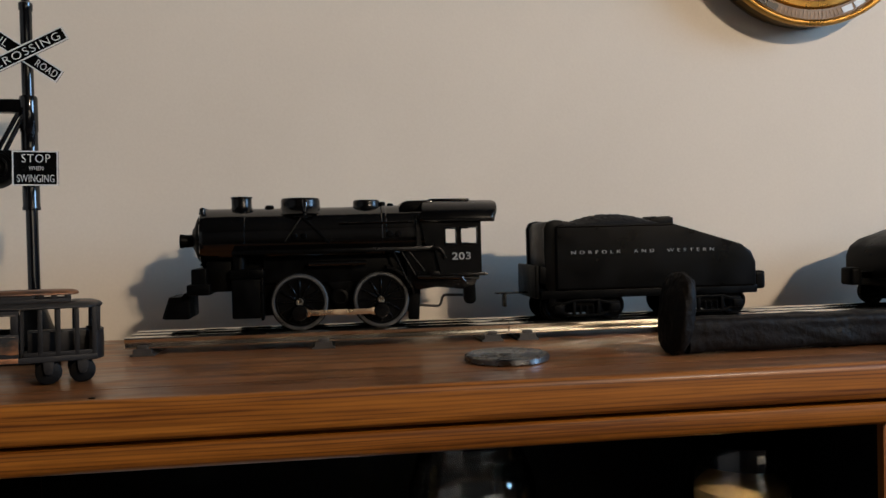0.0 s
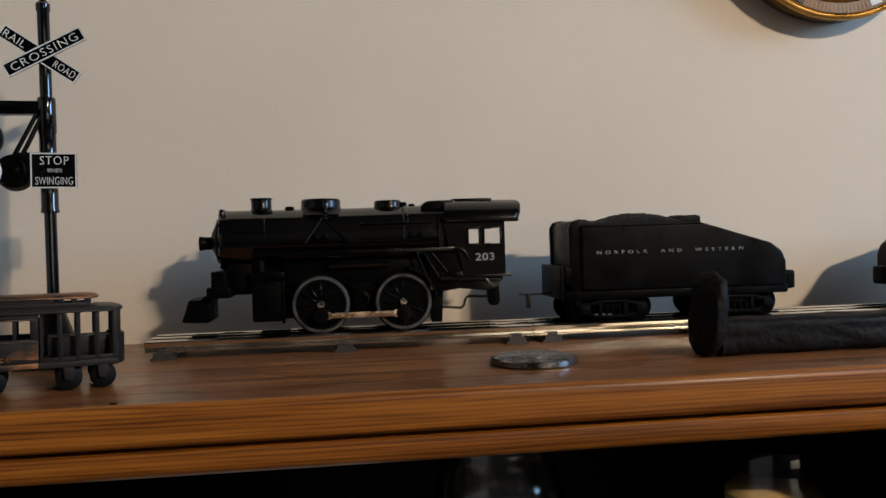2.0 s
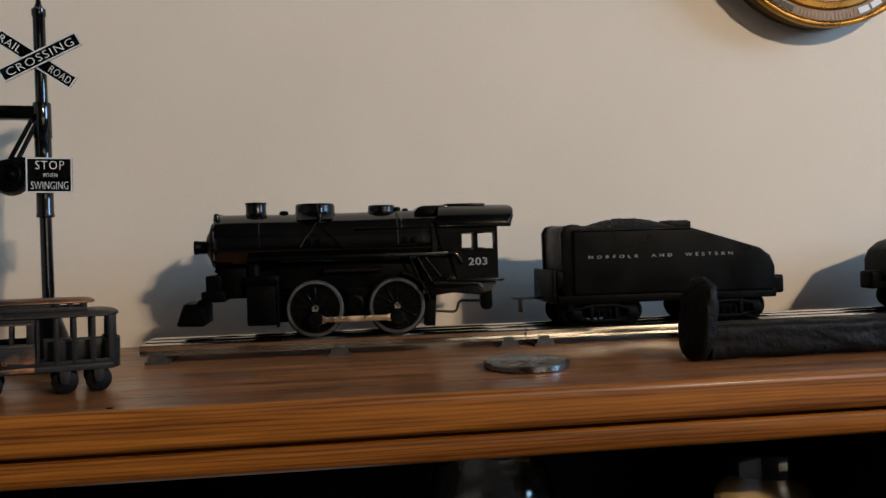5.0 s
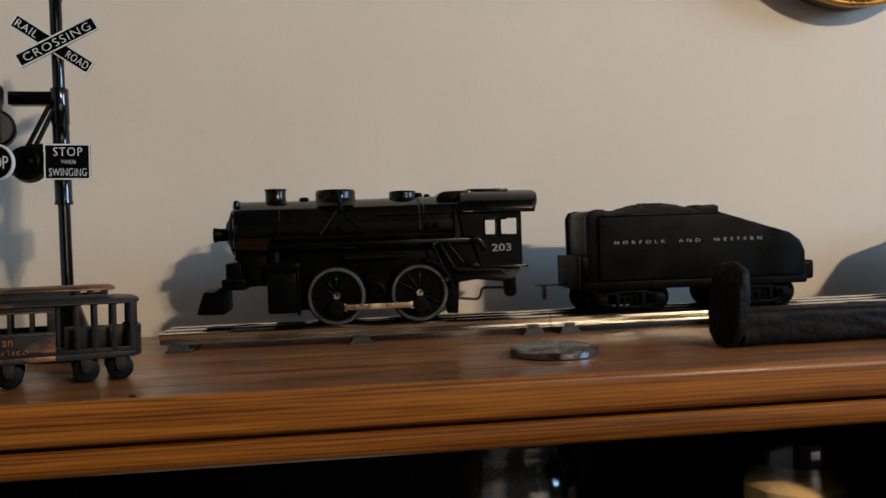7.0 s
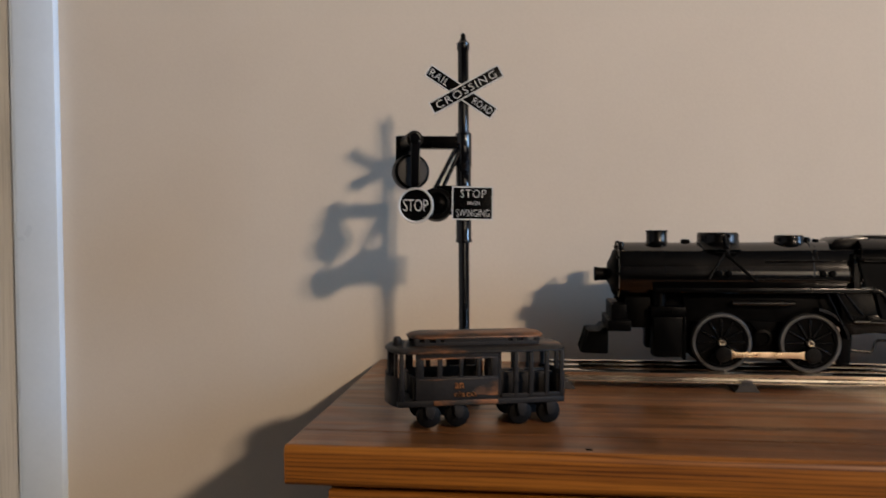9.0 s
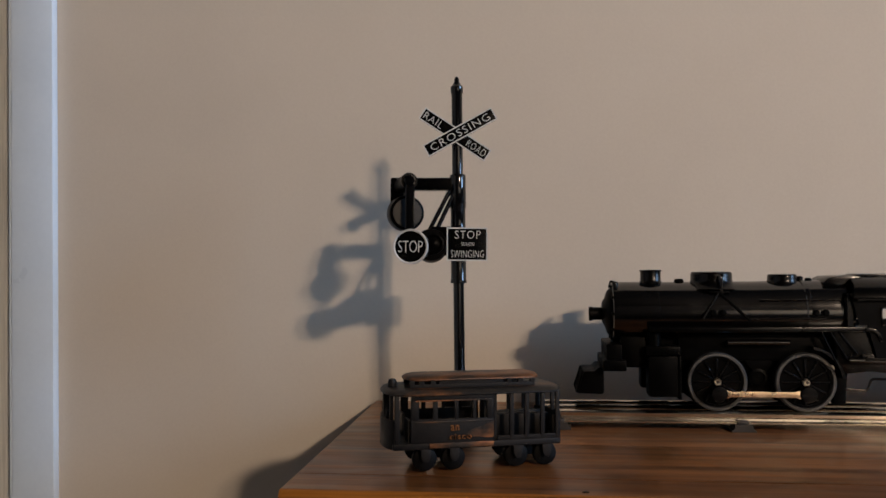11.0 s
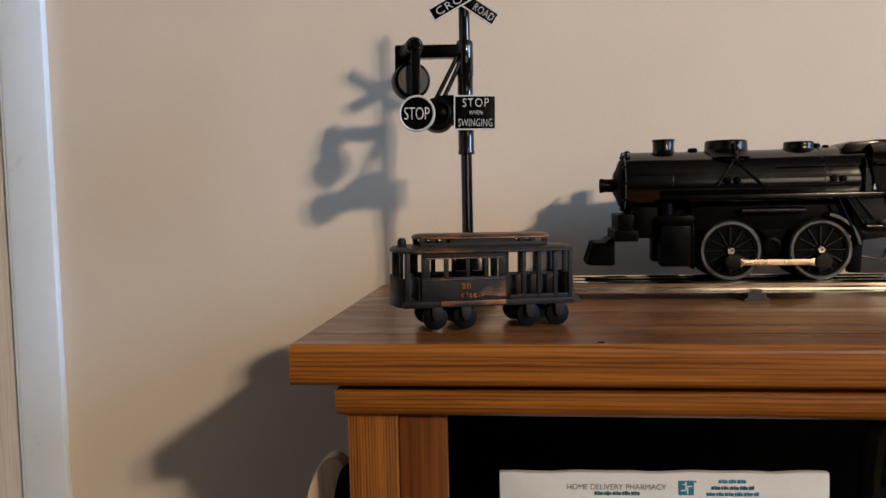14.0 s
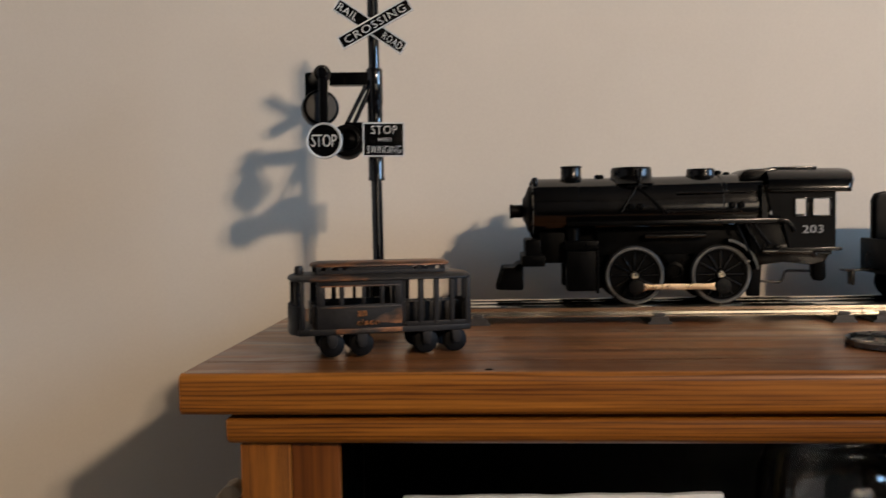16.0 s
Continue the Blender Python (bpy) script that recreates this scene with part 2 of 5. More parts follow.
M = {
    "wall": surface("painted_wall", (0.57, 0.51, 0.43), (0.63, 0.57, 0.485), 0.75, fine=500, coarse=6, relief=0.10, depth=0.0006, spec=0.3),
    # very pale, so the added half wall mirrors as a bright band in the boiler
    "far_wall": surface("reflector_wall_paint", (0.76, 0.71, 0.60), (0.84, 0.78, 0.66), 0.8, fine=300, coarse=5, spec=0.3),
    # unseen west wall, paler than the rest to bounce fill into the shadows
    "side_wall": surface("bounce_wall_paint", (0.40, 0.39, 0.375), (0.46, 0.45, 0.43), 0.8, fine=300, coarse=5, spec=0.3),
    # unseen walls and ceiling, near-black to deepen shadows and keep enamel reflections dark
    "room": surface("darkened_room_walls", (0.026, 0.025, 0.025), (0.038, 0.037, 0.036), 0.8, fine=300, coarse=5, spec=0.3),
    "ceiling": surface("darkened_ceiling", (0.016, 0.016, 0.016), (0.024, 0.024, 0.024), 0.85, coarse=5, spec=0.2),
    "carpet": surface("carpet", (0.06, 0.05, 0.045), (0.10, 0.085, 0.075), 0.95, fine=700, coarse=12, relief=0.6, depth=0.004, spec=0.1),
    "trim": surface("trim_paint", (0.62, 0.73, 0.84), (0.68, 0.79, 0.90), 0.4, fine=300, coarse=20, relief=0.05),
    "door": wood("door_veneer", (0.50, 0.50, 0.47), (0.58, 0.58, 0.55), (0.64, 0.64, 0.61), "z", 0.5, 0.0, 0.7),
    "oak_edge": wood("oak_edge", (0.080, 0.019, 0.0022), (0.27, 0.089, 0.0092), (0.39, 0.140, 0.0168), "x", 0.45, 0.10, 1.0, spread=1.5, lines=165),
    "oak_top": wood("oak_top", (0.084, 0.0300, 0.0095), (0.195, 0.076, 0.0235), (0.300, 0.124, 0.0405), "x", 0.36, 0.42, 0.8, blotch=0.50, polish=0.25),
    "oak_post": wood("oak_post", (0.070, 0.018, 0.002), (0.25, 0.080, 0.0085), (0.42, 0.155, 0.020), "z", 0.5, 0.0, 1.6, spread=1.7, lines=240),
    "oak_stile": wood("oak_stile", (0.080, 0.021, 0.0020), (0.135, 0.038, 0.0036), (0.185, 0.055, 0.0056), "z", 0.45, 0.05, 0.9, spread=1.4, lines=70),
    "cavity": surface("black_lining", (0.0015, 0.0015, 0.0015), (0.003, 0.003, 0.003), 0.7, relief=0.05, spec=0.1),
    "black": surface("black_enamel", (0.0005, 0.0005, 0.0005), (0.0012, 0.0012, 0.0012), 0.24, fine=900, coarse=60, relief=0.08, depth=0.0002, rough_var=0.05, spec=0.26),
    "boiler": surface("black_boiler_enamel", (0.0005, 0.0005, 0.0005), (0.0012, 0.0012, 0.0012), 0.125, fine=900, coarse=60, relief=0.06, depth=0.0002, rough_var=0.04, spec=1.0),
    "black_cast": surface("black_cast_iron", (0.0006, 0.0006, 0.0006), (0.0018, 0.0018, 0.0018), 0.42, fine=1200, coarse=80, relief=0.25, depth=0.0003, spec=0.045),
    "black_gloss": surface("black_gloss_plastic", (0.0012, 0.0012, 0.0014), (0.0025, 0.0025, 0.003), 0.10, relief=0.03, rough_var=0.04, spec=0.6),
    "matte_tender": surface("black_satin_plastic", (0.0009, 0.0009, 0.0008), (0.0019, 0.0018, 0.0017), 0.38, fine=800, coarse=50, relief=0.1, depth=0.0002, spec=0.07),
    "coal": surface("coal", (0.0015, 0.0015, 0.0015), (0.006, 0.006, 0.006), 0.6, fine=900, coarse=200, relief=0.8, depth=0.001, spec=0.15),
    "steel": surface("tin_rail", (0.66, 0.59, 0.50), (0.88, 0.80, 0.69), 0.15, 1.0, fine=600, coarse=30, relief=0.05, depth=0.0001, rough_var=0.08),
    "tie": surface("dull_tie_steel", (0.016, 0.014, 0.012), (0.050, 0.042, 0.036), 0.5, 0.3, fine=500, coarse=60),
    "rim": surface("worn_tyre_steel", (0.058, 0.058, 0.058), (0.12, 0.12, 0.117), 0.4, 0.8, fine=900, coarse=120),
    "rod": surface("side_rod_metal", (0.62, 0.46, 0.30), (0.80, 0.64, 0.46), 0.3, 1.0, fine=700, coarse=80),
    "bolt": surface("dull_bolt_steel", (0.50, 0.43, 0.33), (0.70, 0.61, 0.48), 0.28, 1.0, fine=900, coarse=300),
    "brass": surface("brass", (0.55, 0.33, 0.12), (0.72, 0.47, 0.2), 0.3, 1.0, fine=600, coarse=60),
    "coin": surface("nickel_disc", (0.11, 0.112, 0.115), (0.175, 0.178, 0.18), 0.25, 1.0, fine=900, coarse=150, relief=0.2, depth=0.0003),
    "rust": surface("rusted_spike_iron", (0.0010, 0.0009, 0.0008), (0.0058, 0.0034, 0.0022), 0.6, 0.0, fine=260, coarse=60, relief=0.6, depth=0.0010, spec=0.10),
    "bronze": surface("antique_bronze", (0.004, 0.004, 0.0045), (0.0145, 0.0125, 0.0115), 0.5, 0.2, fine=700, coarse=90, relief=0.3, depth=0.0004, spec=0.2),
    "bronze_dark": surface("blackened_bronze", (0.0010, 0.0010, 0.0011), (0.0034, 0.0031, 0.0031), 0.55, 0.0, fine=700, coarse=90, relief=0.35, depth=0.0004, spec=0.10),
    "copper": surface("rubbed_copper", (0.24, 0.09, 0.03), (0.48, 0.20, 0.07), 0.35, 0.9, fine=700, coarse=160, relief=0.2, depth=0.0003),
    "worn": worn("rubbed_bronze", (0.006, 0.0058, 0.006), (0.018, 0.015, 0.013), (0.30, 0.12, 0.042), 0.535),
    "rubbed": worn("copper_rubbed_bronze", (0.010, 0.0085, 0.0075), (0.026, 0.020, 0.016), (0.23, 0.088, 0.030), 0.44),
    "white": surface("white_ink", (0.48, 0.48, 0.465), (0.62, 0.62, 0.60), 0.5, relief=0.0),
    "faded": surface("faded_white_ink", (0.14, 0.14, 0.135), (0.32, 0.32, 0.31), 0.6, fine=1500, coarse=300, relief=0.0),
    "grey": surface("grey_enamel", (0.011, 0.011, 0.0113), (0.019, 0.019, 0.019), 0.5, spec=0.3),
    "paper": surface("white_paper", (0.58, 0.62, 0.65), (0.66, 0.695, 0.72), 0.7, fine=300, coarse=12, relief=0.06),
    "teal": surface("teal_ink", (0.01, 0.16, 0.27), (0.015, 0.22, 0.36), 0.6, relief=0.0),
    "dark_teal": surface("dark_teal_ink", (0.018, 0.085, 0.115), (0.04, 0.13, 0.17), 0.6, fine=1500, coarse=300, relief=0.0),
    "gold": surface("gold_lacquer", (0.30, 0.145, 0.022), (0.46, 0.245, 0.046), 0.32, 0.75, fine=300, coarse=40, relief=0.05),
    "gold_dark": surface("tarnished_gold", (0.06, 0.034, 0.008), (0.13, 0.075, 0.018), 0.4, 0.6, coarse=40),
    "brown": surface("brown_print", (0.115, 0.058, 0.015), (0.185, 0.096, 0.027), 0.5, relief=0.02),
    "tick": surface("pale_brown_print", (0.20, 0.10, 0.035), (0.28, 0.15, 0.06), 0.5, relief=0.0),
    "russet": surface("russet_print", (0.34, 0.09, 0.03), (0.5, 0.16, 0.05), 0.45, coarse=60, relief=0.02),
    "glass": glass("clear_glass", (0.95, 0.97, 0.97)),
    "jar_grey": surface("grey_crystals", (0.035, 0.040, 0.046), (0.085, 0.093, 0.10), 0.5, fine=400, coarse=120, relief=0.6, depth=0.001, spec=0.3),
    "jar_fill": surface("ochre_grain", (0.34, 0.22, 0.08), (0.52, 0.36, 0.15), 0.8, fine=500, coarse=200, relief=0.6, depth=0.001),
    "board": wood("pale_board", (0.40, 0.28, 0.16), (0.56, 0.42, 0.27), (0.66, 0.52, 0.36), "z", 0.5, 0.1, 0.8),
}


# ---- mesh helpers ----
def merge(bm, other):
    me = bpy.data.meshes.new("tmp")
    other.to_mesh(me)
    bm.from_mesh(me)
    bpy.data.meshes.remove(me)
    other.free()


def finish(bm, b, bevel, m=None, segs=2):
    if bevel:
        edges = [e for e in b.edges if len(e.link_faces) == 2 and e.calc_face_angle(0) > 0.5]
        bmesh.ops.bevel(b, geom=edges, offset=bevel, segments=segs, profile=0.6, affect="EDGES", clamp_overlap=True)
    if m is not None:
        b.transform(m)
    merge(bm, b)
    return bm


def box(bm, x0, x1, y0, y1, z0, z1, bevel=0.0, m=None, segs=2):
    b = bmesh.new()
    bmesh.ops.create_cube(b, size=1)
    b.transform(Matrix.Translation(((x0 + x1) / 2, (y0 + y1) / 2, (z0 + z1) / 2)) @ Matrix.Diagonal((x1 - x0, y1 - y0, z1 - z0, 1)))
    return finish(bm, b, bevel, m, segs)


def prism(bm, pts, y0, y1, bevel=0.0, m=None, segs=2):
    """An outline in x and z, swept from y0 to y1."""
    b = bmesh.new()
    f = [b.verts.new((x, y0, z)) for x, z in pts]
    k = [b.verts.new((x, y1, z)) for x, z in pts]
    b.faces.new(f)
    b.faces.new(k[::-1])
    for i in range(len(pts)):
        j = (i + 1) % len(pts)
        b.faces.new((f[j], f[i], k[i], k[j]))
    bmesh.ops.recalc_face_normals(b, faces=b.faces)
    return finish(bm, b, bevel, m, segs)


def lathe(bm, profile, seg=32, m=None, closed=False):
    """A profile of (radius, height) turned round z."""
    b = bmesh.new()
    rings = []
    for r, h in profile:
        if r < 1e-7:
            rings.append([b.verts.new((0, 0, h))])
        else:
            rings.append([b.verts.new((r * math.cos(a), r * math.sin(a), h)) for a in (2 * math.pi * i / seg for i in range(seg))])
    for p, q in zip(rings, rings[1:] + (rings[:1] if closed else [])):
        for i in range(seg):
            j = (i + 1) % seg
            ids = [p[i % len(p)], p[j % len(p)], q[j % len(q)], q[i % len(q)]]
            u = []
            for v in ids:
                if v not in u:
                    u.append(v)
            if len(u) > 2:
                b.faces.new(u)
    for ring in ((rings[0], rings[-1]) if not closed else ()):
        if len(ring) > 1:
            b.faces.new(ring)
    bmesh.ops.recalc_face_normals(b, faces=b.faces)
    if m is not None:
        b.transform(m)
    merge(bm, b)
    return bm


def rod(bm, p0, p1, r0, r1=None, seg=16):
    p0, p1 = Vector(p0), Vector(p1)
    d = p1 - p0
    m = Matrix.Translation(p0) @ d.to_track_quat("Z", "Y").to_matrix().to_4x4()
    return lathe(bm, [(r0, 0), (r0 if r1 is None else r1, d.length)], seg, m)


AX = {"x": Matrix.Rotation(radians(90), 4, "Y"), "-y": Matrix.Rotation(radians(90), 4, "X"), "z": Matrix.Identity(4)}


def at(x, y, z, axis="z"):
    return Matrix.Translation((x, y, z)) @ AX[axis]


def part(name, bm, material, parent=None, label="", smooth=40):
    me = bpy.data.meshes.new(name)
    bm.to_mesh(me)
    bm.free()
    me.materials.append(M[material])
    if smooth:
        me.shade_smooth()
        me.set_sharp_from_angle(angle=radians(smooth))
    ob = new(name, me)
    ob.parent = parent
    return tagged(ob, label)


def thing(name, m, label, category, group=""):
    ob = new(name)
    ob.empty_display_size = 0.02
    ob.matrix_basis = m
    return tagged(ob, label, category, group)


def lettering(name, text, width, height, m, material, parent, depth=0.0002, spacing=1.0, label="", thin=0.0):
    """Raised letters that fill width x height, upright in x and z, facing -y, centred at m."""
    cu = bpy.data.curves.new("letters", "FONT")
    cu.body, cu.extrude, cu.space_character, cu.resolution_u, cu.offset = text, 0.02, spacing, 3, -thin
    tmp = bpy.data.objects.new("letters", cu)
    scene.collection.objects.link(tmp)
    bpy.context.view_layer.update()
    me = bpy.data.meshes.new_from_object(tmp.evaluated_get(bpy.context.evaluated_depsgraph_get()))
    bpy.data.objects.remove(tmp)
    xs = [v.co.x for v in me.vertices]
    ys = [v.co.y for v in me.vertices]
    cx, cy = (max(xs) + min(xs)) / 2, (max(ys) + min(ys)) / 2
    s = Matrix.Diagonal((width / (max(xs) - min(xs)), height / (max(ys) - min(ys)), depth / 0.02, 1))
    me.transform(m @ Matrix.Rotation(radians(90), 4, "X") @ s @ Matrix.Translation((-cx, -cy, 0)))
    me.materials.clear()
    me.materials.append(M[material])
    me.name = name
    ob = new(name, me)
    ob.parent = parent
    return tagged(ob, label)


def setting(name, bm, material, label, category, smooth=0):
    return tagged(part(name, bm, material, None, label, smooth), "", category, "", "structure")


# ---- the room ----
DOOR_L, DOOR_R, DOOR_H = -1.32, -0.5005, 2.04
bm = bmesh.new()
box(bm, DOOR_R, EAST, WALL, WALL + 0.12, 0, CEIL)
box(bm, WEST, DOOR_L, WALL, WALL + 0.12, 0, CEIL)
box(bm, DOOR_L, DOOR_R, WALL, WALL + 0.12, DOOR_H, CEIL)
setting("wall_north", bm, "wall", "smooth tan-painted plaster wall behind the cabinet", "wall")
bm = bmesh.new()
WY0, WY1, WZ0, WZ1 = -0.80, 0.06, 1.43, 2.33
box(bm, EAST, EAST + 0.12, SOUTH, WY0, 0, CEIL)
box(bm, EAST, EAST + 0.12, WY1, WALL, 0, CEIL)
box(bm, EAST, EAST + 0.12, WY0, WY1, 0, WZ0)
box(bm, EAST, EAST + 0.12, WY0, WY1, WZ1, CEIL)
setting("wall_east", bm, "room", "plain wall with a window opening, darkened to cut bounce light", "wall")
setting("wall_west", box(bmesh.new(), WEST - 0.12, WEST, SOUTH, WALL, 0, CEIL), "side_wall", "plain unseen side wall, paled to bounce fill light", "wall")
setting("wall_south", box(bmesh.new(), WEST, EAST, SOUTH - 0.12, SOUTH, 0, CEIL), "room", "plain unseen wall closing the room, darkened to cut bounce light", "wall")
# unseen half wall, added as reflector; its dark base cuts the band off below
setting("added_partition", box(bmesh.new(), 0.46, EAST, -1.74, -1.62, 0.97, 1.44), "far_wall", "unseen pale half wall added to reflect in the boiler", "wall")
setting("added_partition", box(bmesh.new(), 0.46, EAST, -1.74, -1.60, 0, 0.969), "room", "dark base added under the unseen half wall", "wall")
setting("floor", box(bmesh.new(), WEST, EAST, SOUTH, WALL, -0.1, 0), "carpet", "plain brown carpeted floor of the room", "floor")
setting("ceiling", box(bmesh.new(), WEST, EAST, SOUTH, WALL, CEIL, CEIL + 0.1), "ceiling", "plain unseen ceiling, darkened to cut bounce light", "ceiling")

door = tagged(thing("door_1", pose(0, WALL, 0), "closed pale grey wood-grained door in a white frame", "door"), kind="structure")
part("leaf", box(bmesh.new(), DOOR_L + 0.02, DOOR_R - 0.0054, 0.0015, 0.04, 0.008, DOOR_H - 0.02, 0.002), "door", door)
CAS = 0.0312
for name, x0, x1, z0, z1 in (("casing", DOOR_R - 0.002, DOOR_R + CAS, 0, DOOR_H + CAS), ("casing", DOOR_L - CAS, DOOR_L + 0.002, 0, DOOR_H + CAS)):
    bm = bmesh.new()
    prism(bm, [(x0, z0), (x1, z0), (x1, z1), (x0, z1)], -0.008, -0.0005, 0.002)
    part(name, bm, "trim", door, "white-painted door casing")
bm = bmesh.new()
box(bm, DOOR_L + 0.0025, DOOR_R - 0.0025, -0.008, -0.0005, DOOR_H, DOOR_H + CAS, 0.002)
part("head_casing", bm, "trim", door)
bm = bmesh.new()
box(bm, DOOR_R - 0.0050, DOOR_R - 0.0025, -0.0060, 0.06, 0, DOOR_H - 0.002, 0.001)
part("jamb", bm, "trim", door, "white-painted door jamb edge")


# ---- the cabinet ----
CX0, CX1, CY0, CY1 = -0.2308, 0.812, 0.366, 0.5842
cab = thing("cabinet", pose(CX0, CY0, 0), "golden oak cabinet with an open black-lined compartment", "cabinet")
W, DP = CX1 - CX0, CY1 - CY0
part("top", box(bmesh.new(), 0.0, W, 0.0287, DP, TOP - 0.0178, TOP - 0.0001, 0.0002, segs=1), "oak_top", cab, "glossy varnished oak veneer top")
part("front_board", box(bmesh.new(), 0.0, W, 0.0036, 0.0279, TOP - 0.0178, TOP - 0.0001, 0.0002, segs=1), "oak_top", cab, "varnished oak front board")
SWAP = Matrix(((0, 1, 0, 0), (1, 0, 0, 0), (0, 0, 1, 0), (0, 0, 0, 1)))
rounded = [(0.0034 * (1 - math.cos(a)), TOP - 0.0040 * (1 - math.sin(a))) for a in (radians(10 * i) for i in range(10))]
below = [(0.0032 * (1 - math.sin(a)), TOP - 0.0179 + 0.0040 * (1 - math.cos(a))) for a in (radians(15 * i) for i in range(7))]
part("front_edge", prism(bmesh.new(), [(0.0035, TOP - 0.0179)] + below + rounded + [(0.0035, TOP)], 0, W, 0, SWAP), "oak_edge", cab, "rounded solid oak front edge")
bm = bmesh.new()
prism(bm, [(-0.0040, 1.0796), (-0.0048, 1.0790), (-0.0050, 1.0778), (-0.0050, 1.0738), (-0.0046, 1.0722), (-0.0036, 1.0704), (-0.0020, 1.0690), (0.0002, 1.0680), (DP - 0.004, 1.0680), (DP - 0.004, 1.0796)], 0.0188, W - 0.0188, 0,
      Matrix.Translation((0, 0.0085, 0)) @ Matrix(((0, 1, 0, 0), (1, 0, 0, 0), (0, 0, 1, 0), (0, 0, 0, 1))))
part("moulding", bm, "oak_edge", cab, "oak moulding under the top")
P0, P1 = 0.0223, 0.0660
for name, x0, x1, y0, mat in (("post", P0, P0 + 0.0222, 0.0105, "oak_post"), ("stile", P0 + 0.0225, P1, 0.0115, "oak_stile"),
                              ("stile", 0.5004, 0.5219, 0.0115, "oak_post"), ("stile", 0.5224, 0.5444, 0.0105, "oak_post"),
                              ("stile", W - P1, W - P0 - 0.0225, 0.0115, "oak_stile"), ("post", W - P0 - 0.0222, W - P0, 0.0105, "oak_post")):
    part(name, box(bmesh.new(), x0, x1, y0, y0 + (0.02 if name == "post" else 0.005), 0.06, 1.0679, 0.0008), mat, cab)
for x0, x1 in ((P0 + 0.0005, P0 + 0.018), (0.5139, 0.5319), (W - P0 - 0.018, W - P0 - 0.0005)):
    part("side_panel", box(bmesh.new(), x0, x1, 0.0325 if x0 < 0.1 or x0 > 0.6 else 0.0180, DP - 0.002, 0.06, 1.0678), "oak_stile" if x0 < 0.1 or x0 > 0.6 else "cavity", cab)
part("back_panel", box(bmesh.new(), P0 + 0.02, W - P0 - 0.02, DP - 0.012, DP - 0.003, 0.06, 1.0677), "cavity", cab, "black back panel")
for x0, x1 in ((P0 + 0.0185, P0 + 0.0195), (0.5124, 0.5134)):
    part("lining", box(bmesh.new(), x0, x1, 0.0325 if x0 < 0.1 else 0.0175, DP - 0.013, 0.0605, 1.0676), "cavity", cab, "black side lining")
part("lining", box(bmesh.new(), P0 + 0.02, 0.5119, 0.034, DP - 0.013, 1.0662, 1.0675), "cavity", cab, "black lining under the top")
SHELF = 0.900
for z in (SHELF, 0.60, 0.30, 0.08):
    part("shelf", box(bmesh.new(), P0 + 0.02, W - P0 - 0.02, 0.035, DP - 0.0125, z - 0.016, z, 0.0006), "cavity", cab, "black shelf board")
part("plinth", box(bmesh.new(), P0 + 0.002, W - P0 - 0.002, 0.022, DP - 0.004, 0, 0.0598), "oak_edge", cab)
bm = bmesh.new()
lathe(bm, [(0, 0.0), (0.0013, 0.0), (0.0010, 0.0004), (0, 0.0005)], 10, Matrix.Translation((-0.0990 - CX0, 0.3735 - CY0, TOP - 0.0001)) @ Matrix.Diagonal((1.3, 0.7, 1, 1)))
part("nick", bm, "black_cast", cab, "small dark nick near the front edge")


# ---- track ----
GAUGE, AXIS, RAIL_TOP = 0.0159, 0.518, 0.0111
TRACK_X = (-0.1165, 0.1105, 0.3375, 0.5645)


def track_section():
    t = thing("track_section", pose(TRACK_X[0], AXIS, TOP), "tinplate three-rail toy track section on the cabinet top", "toy track", "track sections")
    L = 0.2262
    prof = [(-0.0040, 0.0042), (-0.0040, 0.0049), (-0.0011, 0.0054), (-0.0010, 0.0066), (-0.0024, 0.0078), (-0.0026, 0.0094), (-0.0016, 0.0107),
            (0.0, 0.0111), (0.0016, 0.0107), (0.0026, 0.0094), (0.0024, 0.0078), (0.0010, 0.0066), (0.0011, 0.0054), (0.0040, 0.0049), (0.0040, 0.0042)]
    turn = Matrix(((0, 1, 0, 0), (1, 0, 0, 0), (0, 0, 1, 0), (0, 0, 0, 1)))
    for y in (-GAUGE, 0, GAUGE):
        part("rail", prism(bmesh.new(), prof, 0, L, 0, Matrix.Translation((0, y, 0)) @ turn), "steel", t)
        part("pin", rod(bmesh.new(), (L - 0.003, y, 0.0088), (L + 0.006, y, 0.0088), 0.0013, 0.0009, 10), "steel", t)
    for x in (0.0105, 0.1135, 0.2155):
        bm = bmesh.new()
        prism(bm, [(-0.0068, 0.0), (-0.0066, 0.0010), (-0.0052, 0.0016), (-0.0048, 0.0041), (0.0048, 0.0041), (0.0052, 0.0016), (0.0066, 0.0010), (0.0068, 0.0)], -0.0222, 0.0222, 0, pose(x, 0, 0))
        for y in (-GAUGE, 0, GAUGE):
            for s in (-1, 1):
                box(bm, x - 0.0030, x + 0.0030, y + s * 0.0042 - 0.0009, y + s * 0.0042 + 0.0009, 0.0036, 0.0062, 0.0003)
        part("tie", bm, "tie", t, "dull brown steel tie")
    return t


track = track_section()
for x in TRACK_X[1:]:
    copy_thing(track, pose(x, AXIS, TOP))


